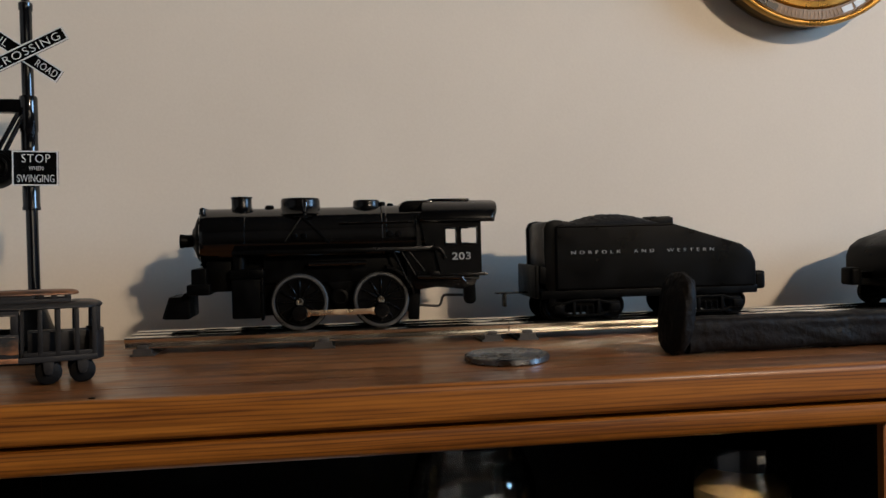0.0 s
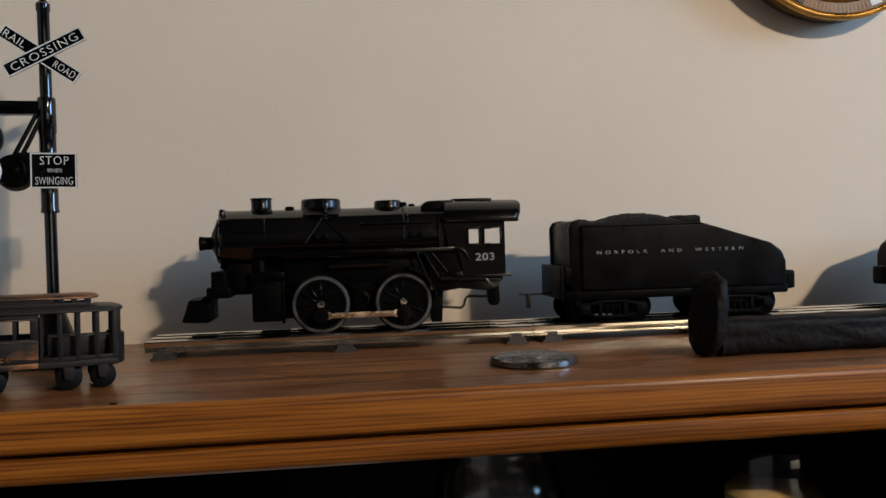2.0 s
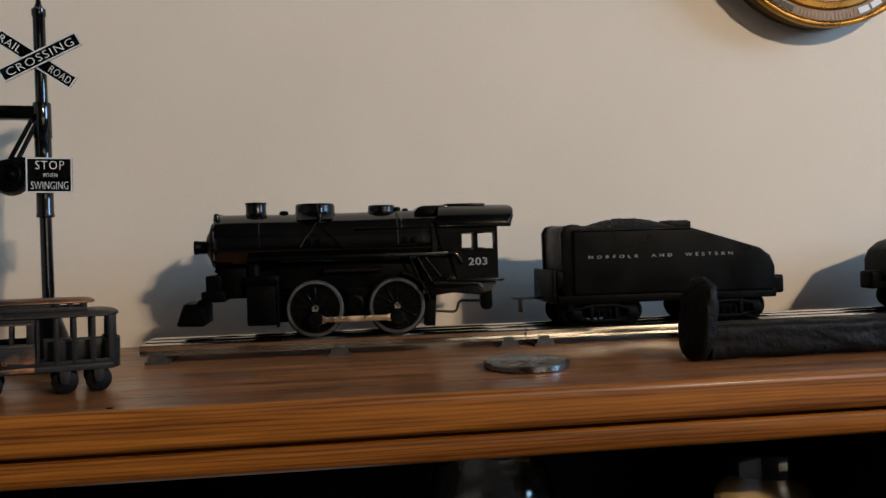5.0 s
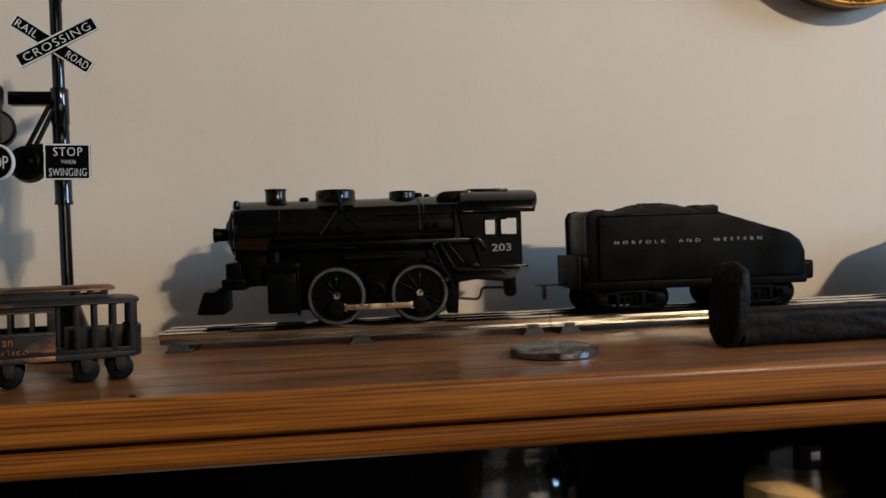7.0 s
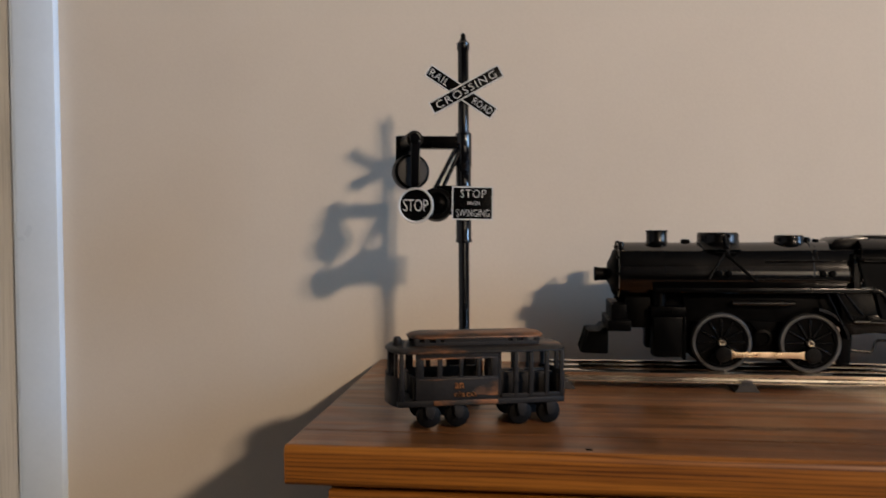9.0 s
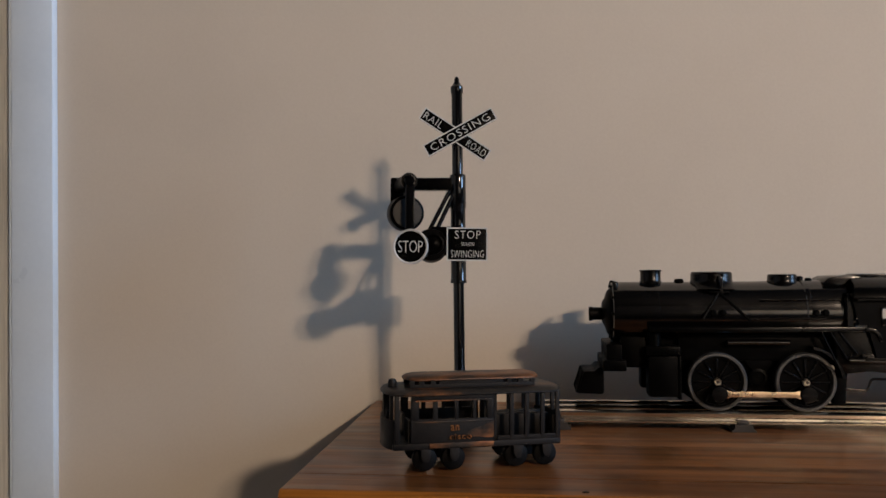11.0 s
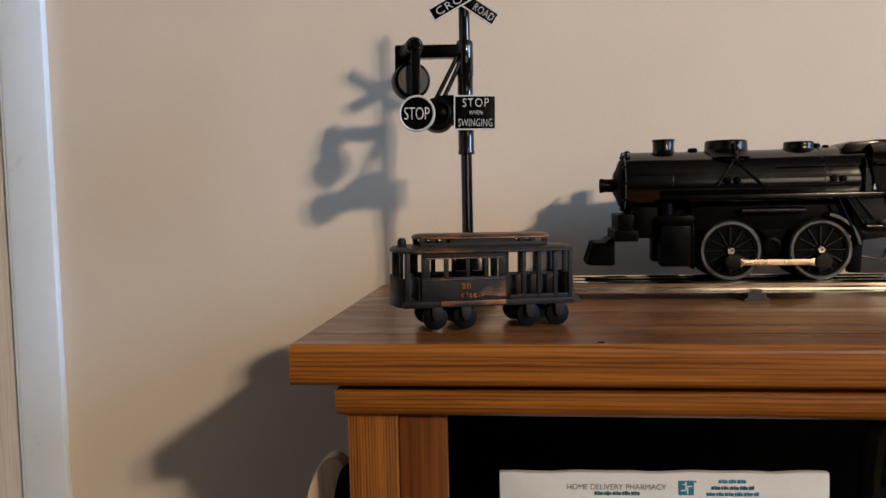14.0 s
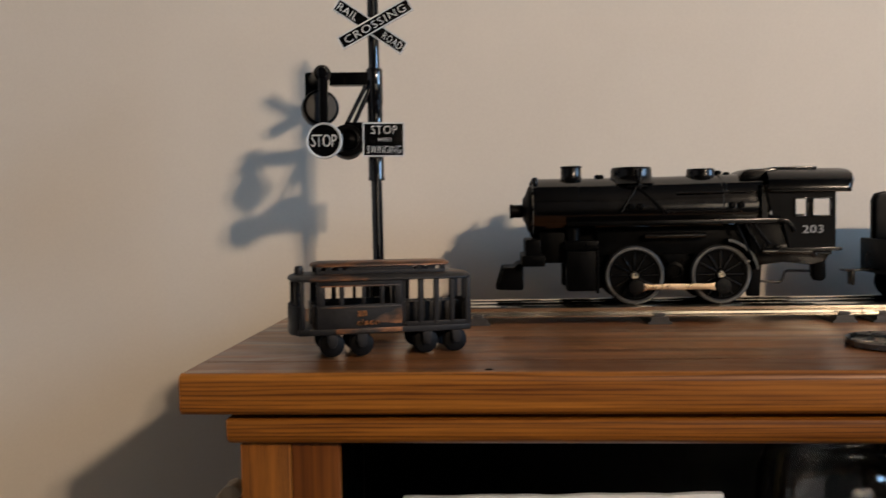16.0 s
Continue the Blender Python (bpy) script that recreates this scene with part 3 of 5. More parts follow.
# ---- locomotive: origin on the rail heads, x along the track, near side is -y ----
def wheel_parts(parent, x, side, r=0.0167):
    y = side * 0.0168
    m = Matrix.Translation((x, y, r)) @ Matrix.Rotation(radians(90 if side < 0 else -90), 4, "X")
    bm = bmesh.new()
    lathe(bm, [(0, -0.003), (r - 0.001, -0.003), (r + 0.0008, -0.0022), (r + 0.0008, -0.0012), (r - 0.002, -0.001), (r - 0.002, 0.0012), (r - 0.0035, 0.0012), (r - 0.0035, 0.0002), (0, 0.0002)], 40, m)
    w = part("driving_wheel", bm, "black_cast", parent)
    for i in range(12):
        a = math.pi * 2 * i / 12
        part("spoke", box(bmesh.new(), 0.003, r - 0.003, -0.0007, 0.0007, 0.0, 0.0011, 0.0003, m @ Matrix.Rotation(a, 4, "Z"), 1), "black", w)
    bm = bmesh.new()
    lathe(bm, [(r - 0.0022, 0.0013), (r - 0.0019, 0.0019), (r - 0.0006, 0.0019), (r, 0.0012), (r, -0.0010), (r - 0.0022, -0.0010)], 48, m, True)
    part("rim", bm, "rim", w, "bright worn steel tyre")
    bm = bmesh.new()
    lathe(bm, [(0, 0.0012), (0.0006, 0.0012), (0.0008, 0.0030), (0.0018, 0.0030), (0.0021, 0.0025), (0.0022, 0.0), (0.0036, 0.0), (0.0038, -0.0004), (0, -0.0004)], 20, m)
    part("hub_bolt", bm, "bolt", w, "bright hub bolt")
    return w


def locomotive():
    t = thing("toy_locomotive", pose(-0.0035, AXIS, TOP + RAIL_TOP), "black four-wheel toy steam locomotive numbered 203", "toy locomotive")
    ZC, R = 0.0525, 0.0180
    bx = at(0, 0, ZC, "x")
    bm = bmesh.new()
    lathe(bm, [(0, -0.0705), (0.0152, -0.0705), (0.0166, -0.0712), (0.0175, -0.0708), (0.0178, -0.0690), (R, -0.0675), (R, -0.045), (R - 0.0002, -0.0448), (R - 0.0002, -0.042),
               (R - 0.0001, 0.012), (R, 0.015), (R + 0.0004, 0.036), (R + 0.0008, 0.0365), (R + 0.0008, 0.0385), (R + 0.0004, 0.039), (R + 0.0006, 0.062), (0, 0.062)], 48, bx)
    part("boiler", bm, "boiler", t, "round black boiler with bands", 18)
    bm = bmesh.new()
    lathe(bm, [(0, -0.0765), (0.0060, -0.0765), (0.0085, -0.0750), (0.0128, -0.0735), (0.0145, -0.0718), (0.0150, -0.0706), (0, -0.0706)], 36, bx)
    for i in range(10):
        a = i * math.pi / 5
        lathe(bm, [(0.0011, 0), (0.0009, 0.0012), (0, 0.0014)], 8, Matrix.Translation((-0.0709, 0.0160 * math.cos(a), ZC + 0.0160 * math.sin(a))) @ Matrix.Rotation(radians(-90), 4, "Y"))
    part("smokebox_front", bm, "black_cast", t)
    for y in (-0.0095, 0.0095):
        part("marker_lamp", lathe(bmesh.new(), [(0.0016, 0), (0.0018, 0.0030), (0.0012, 0.0040), (0, 0.0042)], 12, at(-0.0695, y, ZC + 0.0145)), "black", t)
    bm = bmesh.new()
    lathe(bm, [(0, -0.0838), (0.0030, -0.0835), (0.0034, -0.0842), (0.0042, -0.0842), (0.0042, -0.0824), (0.0038, -0.0819), (0.0038, -0.0760), (0, -0.0760)], 24, at(0, 0, ZC - 0.001, "x"))
    part("headlight", bm, "black_cast", t)
    bm = bmesh.new()
    lathe(bm, [(0.0078, 0.0682), (0.0066, 0.0702), (0.0060, 0.0712), (0.0060, 0.0762), (0.0065, 0.0767), (0.0065, 0.0775), (0.0048, 0.0775), (0.0048, 0.0720), (0, 0.0720)], 28, at(-0.0477, 0, 0))
    part("smokestack", bm, "black", t)
    dome = lambda x, rx, z: (lathe(bmesh.new(), [(rx * 1.34, 0.0664), (rx * 1.14, 0.0684), (rx * 1.03, 0.0702), (rx, 0.0716), (rx, z - 0.0018), (rx * 0.98, z - 0.0008), (rx * 0.93, z - 0.0001), (0, z + 0.0002)], 36, at(x, 0, 0)))
    part("steam_dome", dome(-0.0125, 0.0118, 0.0762), "black", t)
    part("sand_dome", dome(0.0278, 0.0082, 0.0745), "black", t)
    for x, r, z in ((-0.0312, 0.0028, 0.0722), (0.0375, 0.0022, 0.0732), (0.0425, 0.0020, 0.0722)):
        part("valve", lathe(bmesh.new(), [(r, 0.0685), (r, z - 0.0008), (r * 0.7, z), (0, z)], 14, at(x, 0, 0)), "black_cast", t)
    bm = bmesh.new()
    lathe(bm, [(0.0024, 0.0), (0.0024, 0.0010), (0.0013, 0.0014), (0.0013, 0.0060), (0.0019, 0.0064), (0.0019, 0.0100), (0.0012, 0.0110), (0, 0.0112)], 16, at(-0.0095, -0.0128, 0.0640))
    part("whistle", bm, "black_gloss", t, "small glossy steam whistle")
    # running boards and pipes, both sides
    for s in (-1, 1):
        bm = bmesh.new()
        box(bm, -0.052, 0.066, min(s * 0.0130, s * 0.0228), max(s * 0.0130, s * 0.0228), 0.0425, 0.0452, 0.0007)
        prism(bm, [(0.0640, 0.0427), (0.0655, 0.0451), (0.0700, 0.0444), (0.0726, 0.0420), (0.0742, 0.0375), (0.0722, 0.0370), (0.0708, 0.0405), (0.0690, 0.0424)], min(s * 0.0180, s * 0.0240), max(s * 0.0180, s * 0.0240), 0.0004)
        part("running_board", bm, "black", t)
        bm = bmesh.new()
        rod(bm, (0.0105, s * 0.0174, 0.0601), (0.0550, s * 0.0174, 0.0601), 0.00045, seg=8)
        part("handrail", bm, "black", t)
        part("handrail", rod(bmesh.new(), (0.0050, s * 0.0190, 0.0498), (0.0460, s * 0.0190, 0.0498), 0.00055, seg=8), "black", t)
        bm = bmesh.new()
        rod(bm, (-0.0115, s * 0.0142, 0.0645), (-0.0215, s * 0.0204, 0.0500), 0.0008, seg=8)
        rod(bm, (-0.0115, s * 0.0142, 0.0645), (0.0045, s * 0.0206, 0.0485), 0.0008, seg=8)
        box(bm, -0.0165, -0.0055, s * 0.0142 - 0.001, s * 0.0142 + 0.001, 0.0643, 0.0652, 0.0003)
        part("sand_pipe", bm, "black_cast", t)
        for x in (-0.0160, -0.0105, 0.0405, 0.0455):
            bm = bmesh.new()
            lathe(bm, [(0.0019, 0), (0.0019, 0.0018), (0.0012, 0.0025), (0, 0.0026)], 12, Matrix.Translation((x, s * 0.0180, 0.0530)) @ Matrix.Rotation(radians(-90 * s), 4, "X"))
            part("check_valve", bm, "black_cast", t)
        # air tank and brake pipe under the board
        bm = bmesh.new()
        rod(bm, (-0.008, s * 0.0178, 0.0362), (0.026, s * 0.0178, 0.0362), 0.0016, seg=14)
        rod(bm, (0.008, s * 0.0178, 0.0362), (0.010, s * 0.0178, 0.0362), 0.0021, seg=14)
        rod(bm, (0.018, s * 0.0178, 0.0362), (0.020, s * 0.0178, 0.0362), 0.0021, seg=14)
        part("air_tank", bm, "boiler", t)
        bm = bmesh.new()
        for k in range(3):
            rod(bm, (0.046 + 0.0045 * k, s * 0.0205, 0.043), (0.0545 + 0.0050 * k, s * 0.0215, 0.0235 + 0.0035 * k), 0.0006, seg=8)
        part("drain_pipe", bm, "black_cast", t)
    # frame between the wheels
    bm = bmesh.new()
    box(bm, -0.047, 0.0525, -0.0105, 0.0105, 0.0085, 0.044, 0.002)
    box(bm, -0.034, 0.058, -0.0145, 0.0145, 0.028, 0.0440, 0.002)
    part("frame", bm, "black_cast", t)
    bm = bmesh.new()
    lathe(bm, [(0.0052, 0), (0.0052, 0.0030), (0.0036, 0.0034), (0.0036, 0.0020), (0, 0.0020)], 20, Matrix.Translation((0.0108, -0.0108, 0.0185)) @ Matrix.Rotation(radians(90), 4, "X"))
    prism(bm, [(0.002, 0.030), (0.020, 0.030), (0.0145, 0.0225), (0.0075, 0.0225)], -0.0135, -0.0100, 0.0005)
    part("spring_rigging", bm, "black_cast", t)
    for s in (-1, 1):
        bm = bmesh.new()
        box(bm, -0.0518, -0.0348, min(s * 0.0100, s * 0.0225), max(s * 0.0100, s * 0.0225), 0.0082, 0.0315, 0.0016)
        box(bm, -0.0352, -0.0335, min(s * 0.0140, s * 0.0228), max(s * 0.0140, s * 0.0228), 0.0070, 0.0318, 0.0005)
        box(bm, -0.0530, -0.0330, min(s * 0.0100, s * 0.0205), max(s * 0.0100, s * 0.0205), 0.0315, 0.0372, 0.0018)
        rod(bm, (-0.0475, s * 0.0160, 0.034), (-0.0475, s * 0.0150, 0.0445), 0.0034, 0.0040, 14)
        part("cylinder_block", bm, "black_cast", t)
        # firebox side behind the rear wheel
        bm = bmesh.new()
        prism(bm, [(0.0495, 0.0460), (0.0515, 0.0290), (0.0565, 0.0216), (0.0690, 0.0232), (0.0843, 0.0214), (0.0920, 0.0232), (0.0955, 0.0290), (0.0955, 0.0460)], min(s * 0.012, s * 0.0205), max(s * 0.012, s * 0.0205), 0.0012)
        part("firebox_side", bm, "black", t)
        if s < 0:
            part("ash_pan", prism(bmesh.new(), [(0.0524, 0.0032), (0.0588, 0.0030), (0.0600, 0.0225), (0.0510, 0.0225)], min(s * 0.007, s * 0.0125), max(s * 0.007, s * 0.0125), 0.0006), "black_cast", t)
        bm = bmesh.new()
        box(bm, 0.0610, 0.0950, s * 0.0212 - 0.0010, s * 0.0212 + 0.0010, 0.0272, 0.0292, 0.0006)
        box(bm, 0.0640, 0.0720, s * 0.0212 - 0.0008, s * 0.0212 + 0.0008, 0.0292, 0.0330, 0.0006)
        part("side_step", bm, "black", t)
        bm = bmesh.new()
        rod(bm, (0.0570, s * 0.0226, 0.0298), (0.0835, s * 0.0226, 0.0290), 0.0015, seg=14)
        rod(bm, (0.0835, s * 0.0226, 0.0290), (0.0860, s * 0.0215, 0.0262), 0.0013, seg=12)
        part("injector_pipe", bm, "boiler", t)
        # splasher over the rear wheel
        y0, y1 = sorted((s * 0.0120, s * 0.0212))
        outer = [(0.0354 + 0.0206 * math.cos(radians(a)), 0.0167 + 0.0206 * math.sin(radians(a))) for a in range(8, 84, 6)]
        inner = [(0.0354 + 0.0190 * math.cos(radians(a)), 0.0167 + 0.0190 * math.sin(radians(a))) for a in range(8, 84, 6)]
        part("splasher", prism(bmesh.new(), outer + inner[::-1], y0, y1), "boiler", t, "curved black splasher over the wheel")
        for x in (-0.0130, 0.0354):
            wheel_parts(t, x, s)
        # side rod with its crank pins
        bm = bmesh.new()
        y = s * 0.0223
        prism(bm, [(-0.0100, 0.0080), (-0.0085, 0.0079), (-0.0062, 0.0087), (0.0283, 0.0087), (0.0306, 0.0080), (0.0322, 0.0080), (0.0322, 0.0126), (0.0306, 0.0126), (0.0283, 0.0119), (-0.0062, 0.0119), (-0.0085, 0.0127), (-0.0100, 0.0126)], y - 0.0006, y + 0.0006, 0.0003)
        part("side_rod", bm, "rod", t, "bright metal side rod")
        for x in (-0.0131, 0.0352):
            bm = bmesh.new()
            lathe(bm, [(0.0047, -0.0035), (0.0047, 0.0010), (0.0042, 0.0017), (0, 0.0019)], 24, Matrix.Translation((x + 0.0002, y, 0.0106)) @ Matrix.Rotation(radians(90 if s < 0 else -90), 4, "X"))
            part("crank_pin", bm, "black", t, "round black crank pin")
    # pilot
    bm = bmesh.new()
    box(bm, -0.0750, -0.0660, -0.0185, 0.0185, 0.0262, 0.0380, 0.0012)
    box(bm, -0.0665, -0.0520, -0.0150, 0.0150, 0.0240, 0.0420, 0.0012)
    part("pilot_deck", bm, "black_cast", t)
    bm = bmesh.new()
    box(bm, -0.0772, -0.0638, -0.0215, 0.0215, 0.0226, 0.0290, 0.0010)
    part("buffer_beam", bm, "black_cast", t)
    bm = bmesh.new()
    prism(bm, [(-0.0915, 0.0088), (-0.0877, 0.0218), (-0.0815, 0.0218), (-0.0795, 0.0240), (-0.0762, 0.0240), (-0.0762, 0.0092), (-0.0775, 0.0084)], -0.0150, 0.0150, 0.0008)
    cow = part("cowcatcher", bm, "black_cast", t)
    for i in range(7):
        y = -0.0135 + 0.0045 * i
        part("bar", rod(bmesh.new(), (-0.0918, y, 0.0092), (-0.0879, y * 0.9, 0.0214), 0.0009, seg=6), "black_cast", cow)
    # cab: two window openings each side
    for s in (-1, 1):
        y0, y1 = sorted((s * 0.0215, s * 0.0233))
        bm = bmesh.new()
        prism(bm, [(0.0745, 0.0285), (0.0992, 0.0285), (0.0992, 0.0465), (0.0700, 0.0465), (0.0715, 0.0400)], y0, y1)
        prism(bm, [(0.0610, 0.0640), (0.0655, 0.0465), (0.0774, 0.0465), (0.0774, 0.0640)], y0, y1)
        if s < 0:
            prism(bm, [(0.0836, 0.0465), (0.0869, 0.0465), (0.0869, 0.0560), (0.0836, 0.0560)], y0, y1)
        if s < 0:
            prism(bm, [(0.0964, 0.0465), (0.0992, 0.0465), (0.0992, 0.0560), (0.0964, 0.0560)], y0, y1)
        prism(bm, [(0.0774, 0.0560), (0.0992, 0.0560), (0.0992, 0.0640), (0.0774, 0.0640)], y0, y1)
        part("cab_side", bm, "matte_tender", t, smooth=0)
        bm = bmesh.new()
        for x0, x1 in ((0.0774, 0.0836), (0.0869, 0.0964)) if s < 0 else ((0.0774, 0.0992),):
            yy = s * 0.0236
            box(bm, x0 - 0.0006, x1 + 0.0006, yy - 0.0004, yy + 0.0004, 0.0557, 0.0564, 0.0001)
            box(bm, x0 - 0.0006, x1 + 0.0006, yy - 0.0004, yy + 0.0004, 0.0459, 0.0466, 0.0001)
            box(bm, x0 - 0.0006, x0 + 0.0001, yy - 0.0004, yy + 0.0004, 0.0466, 0.0557, 0.0001)
            if s < 0:
                box(bm, x1 - 0.0001, x1 + 0.0006, yy - 0.0004, yy + 0.0004, 0.0466, 0.0557, 0.0001)
        part("window_frame", bm, "black_gloss", t)
        bm = bmesh.new()
        box(bm, 0.068, 0.1025, min(s * 0.0195, s * 0.0245), max(s * 0.0195, s * 0.0245), 0.0268, 0.0286, 0.0005)
        part("footplate", bm, "black", t)
    bm = bmesh.new()
    n = 25
    prof = [(0.0255 * math.sin(a), 0.0608 + 0.0131 * math.cos(a)) for a in (radians(-88 + 176 * i / (n - 1)) for i in range(n))]
    inner = [(y * 0.92, z - 0.0016) for y, z in prof]
    ring = prof + inner[::-1]
    b = bmesh.new()
    lo = [b.verts.new((0.0655 - 0.004 * (1 - (z - 0.0608) / 0.0131), y, z)) for y, z in ring]
    hi = [b.verts.new((0.1112 - 0.0058 * (abs(y) / 0.0255) ** 6 - 0.0020 * (1 - abs(y) / 0.0255) ** 2, y, z - 0.0006)) for y, z in ring]
    b.faces.new(lo)
    b.faces.new(hi[::-1])
    for i in range(len(ring)):
        j = (i + 1) % len(ring)
        b.faces.new((lo[j], lo[i], hi[i], hi[j]))
    bmesh.ops.recalc_face_normals(b, faces=b.faces)
    finish(bm, b, 0.0006)
    box(bm, 0.070, 0.095, -0.008, 0.008, 0.0725, 0.0744, 0.0006)
    part("cab_roof", bm, "black", t, "curved black cab roof")
    for y in (-0.0250, 0.0250):
        part("gutter", rod(bmesh.new(), (0.0640, y, 0.0606), (0.1045, y, 0.0602), 0.0007, seg=8), "boiler", t)
    bm = bmesh.new()
    prism(bm, [(0.0470, 0.0660), (0.0472, 0.0700), (0.0490, 0.0722), (0.0520, 0.0732), (0.0600, 0.0734), (0.0680, 0.0734), (0.0680, 0.0660)], -0.0120, 0.0120, 0.0014)
    part("firebox_hump", bm, "black", t)
    bm = bmesh.new()
    prism(bm, [(0.0600, 0.0440), (0.0630, 0.0440), (0.0630, 0.0640), (0.0600, 0.0640)], -0.0214, 0.0214)
    part("cab_front", bm, "black", t, smooth=0)
    lettering("number", "203", 0.0114, 0.0045, pose(0.0869, -0.0233, 0.0389), "faded", t, 0.00012, 1.05, "white number 203", -0.012)
    # rear: hanging bracket and wire coupling hook
    bm = bmesh.new()
    prism(bm, [(0.0857, 0.0300), (0.0955, 0.0300), (0.0930, 0.0270), (0.0935, 0.0140), (0.0915, 0.0120), (0.0875, 0.0122), (0.0862, 0.0150)], -0.019, -0.012, 0.0014)
    part("rear_bracket", bm, "black_cast", t)
    bm = bmesh.new()
    pts = [(0.0555, -0.008, 0.0100), (0.0580, -0.008, 0.0118), (0.0650, -0.008, 0.0112), (0.0712, -0.008, 0.0106), (0.0728, -0.008, 0.0120), (0.0742, -0.008, 0.0166), (0.0758, -0.008, 0.0174), (0.0880, -0.008, 0.0170)]
    for p, q in zip(pts, pts[1:]):
        rod(bm, p, q, 0.0008, seg=8)
    part("coupling_hook", bm, "tie", t, "bent dark wire coupling hook")
    return t


loco = locomotive()
# the superstructure sits a little higher than the running gear
for names, dx, dz in ((("boiler", "smokebox_front", "marker_lamp", "headlight", "smokestack", "steam_dome", "sand_dome", "valve", "running_board", "handrail", "sand_pipe", "check_valve", "air_tank", "firebox_hump", "whistle"), 0.0008, 0.0029),
                      (("cab_side", "window_frame", "gutter", "footplate", "cab_roof", "cab_front", "number", "drain_pipe"), -0.0029, 0.0028)):
    for child in loco.children:
        if child.name.split(".")[0] in names:
            child.data.transform(Matrix.Translation((dx, 0, dz)))


# ---- slope-back tender: origin on the rail heads below its front end ----
def tender():
    t = thing("toy_tender", pose(0.1388, AXIS, TOP + RAIL_TOP), "black slope-back toy tender lettered in white", "toy tender", "tenders")
    bm = bmesh.new()
    prof = [(0, 0.0188), (0, 0.0585), (0.0765, 0.0585), (0.1215, 0.0448), (0.1285, 0.0398), (0.1312, 0.0330), (0.1312, 0.0178)]
    prism(bm, prof, -0.0250, 0.0250, 0.0022, segs=3)
    body = part("body", bm, "matte_tender", t, "black body with a sloping back", smooth=35)
    bm = bmesh.new()
    prism(bm, [(-0.0052, 0.0190), (-0.0058, 0.0570), (-0.0040, 0.0606), (0.0010, 0.0616), (0.0110, 0.0610), (0.0120, 0.0580), (0.0012, 0.0190)], -0.0205, 0.0205, 0.0012)
    part("bulkhead", bm, "matte_tender", body)
    for y in (-0.0215, 0.0215):
        part("front_post", prism(bmesh.new(), [(-0.0030, 0.0190), (-0.0064, 0.0200), (-0.0068, 0.0570), (-0.0048, 0.0610), (0.0, 0.0622), (0.0050, 0.0618), (0.0060, 0.0570), (0.0012, 0.0560), (0.0012, 0.0190)], y - 0.0018, y + 0.0018, 0.0006), "matte_tender", body)
    for y in (-0.0247, 0.0247):
        part("bead", rod(bmesh.new(), (0.0020, y, 0.0580), (0.0755, y, 0.0580), 0.0009, seg=10), "matte_tender", body)
    part("toolbox", box(bmesh.new(), 0.0085, 0.0150, -0.0180, 0.0180, 0.0580, 0.0606, 0.0006), "matte_tender", body)
    bm = bmesh.new()
    box(bm, -0.0095, 0.1325, -0.0235, 0.0235, 0.0134, 0.0186, 0.0008)
    part("underframe", bm, "black_cast", t)
    bm = bmesh.new()
    box(bm, -0.0128, -0.0100, -0.0222, 0.0222, 0.0140, 0.0345, 0.0008)
    part("front_apron", bm, "matte_tender", t)
    for y in (-0.0220, 0.0220):
        part("side_step", prism(bmesh.new(), [(-0.0099, 0.0345), (-0.0060, 0.0330), (-0.0002, 0.0325), (-0.0002, 0.0115), (-0.0040, 0.0115), (-0.0055, 0.0225), (-0.0099, 0.0235)], y - 0.0012, y + 0.0012, 0.0005), "matte_tender", t)
    # coal heap
    b = bmesh.new()
    nx, ny = 46, 24
    grid = []
    for i in range(nx + 1):
        row = []
        for j in range(ny + 1):
            u, v = i / nx, j / ny
            x, y = 0.012 + 0.062 * u, -0.019 + 0.038 * v
            hill = max(0.0, math.sin(math.pi * min(1, u * 1.02))) ** 0.7 * math.sin(math.pi * v) ** 0.55
            z = 0.0582 + 0.0072 * hill + 0.0011 * hill * noise.noise((x * 420, y * 420, 3)) + 0.0005 * noise.noise((x * 1100, y * 1100, 7))
            row.append(b.verts.new((x, y, z)))
        grid.append(row)
    for i in range(nx):
        for j in range(ny):
            b.faces.new((grid[i][j], grid[i + 1][j], grid[i + 1][j + 1], grid[i][j + 1]))
    part("coal", b, "coal", t, "rough heap of black coal", smooth=20)
    bm = bmesh.new()
    box(bm, 0.0680, 0.0838, -0.0080, 0.0080, 0.0560, 0.0628, 0.0009)
    part("hatch", bm, "matte_tender", t)
    bm = bmesh.new()
    box(bm, 0.0698, 0.0718, -0.009, 0.009, 0.0628, 0.0634, 0.0002)
    box(bm, 0.0793, 0.0813, -0.009, 0.009, 0.0628, 0.0634, 0.0002)
    part("hatch_strap", bm, "black_cast", t)
    for y, turn in ((-0.02502, 0), (0.02502, 180)):
        lettering("lettering", "NORFOLK  AND  WESTERN", 0.0930, 0.0020, Matrix.Translation((0.0562, y, 0.0418)) @ Matrix.Rotation(radians(turn), 4, "Z"), "faded", t, 0.00012, 1.9, "small white spaced letters")
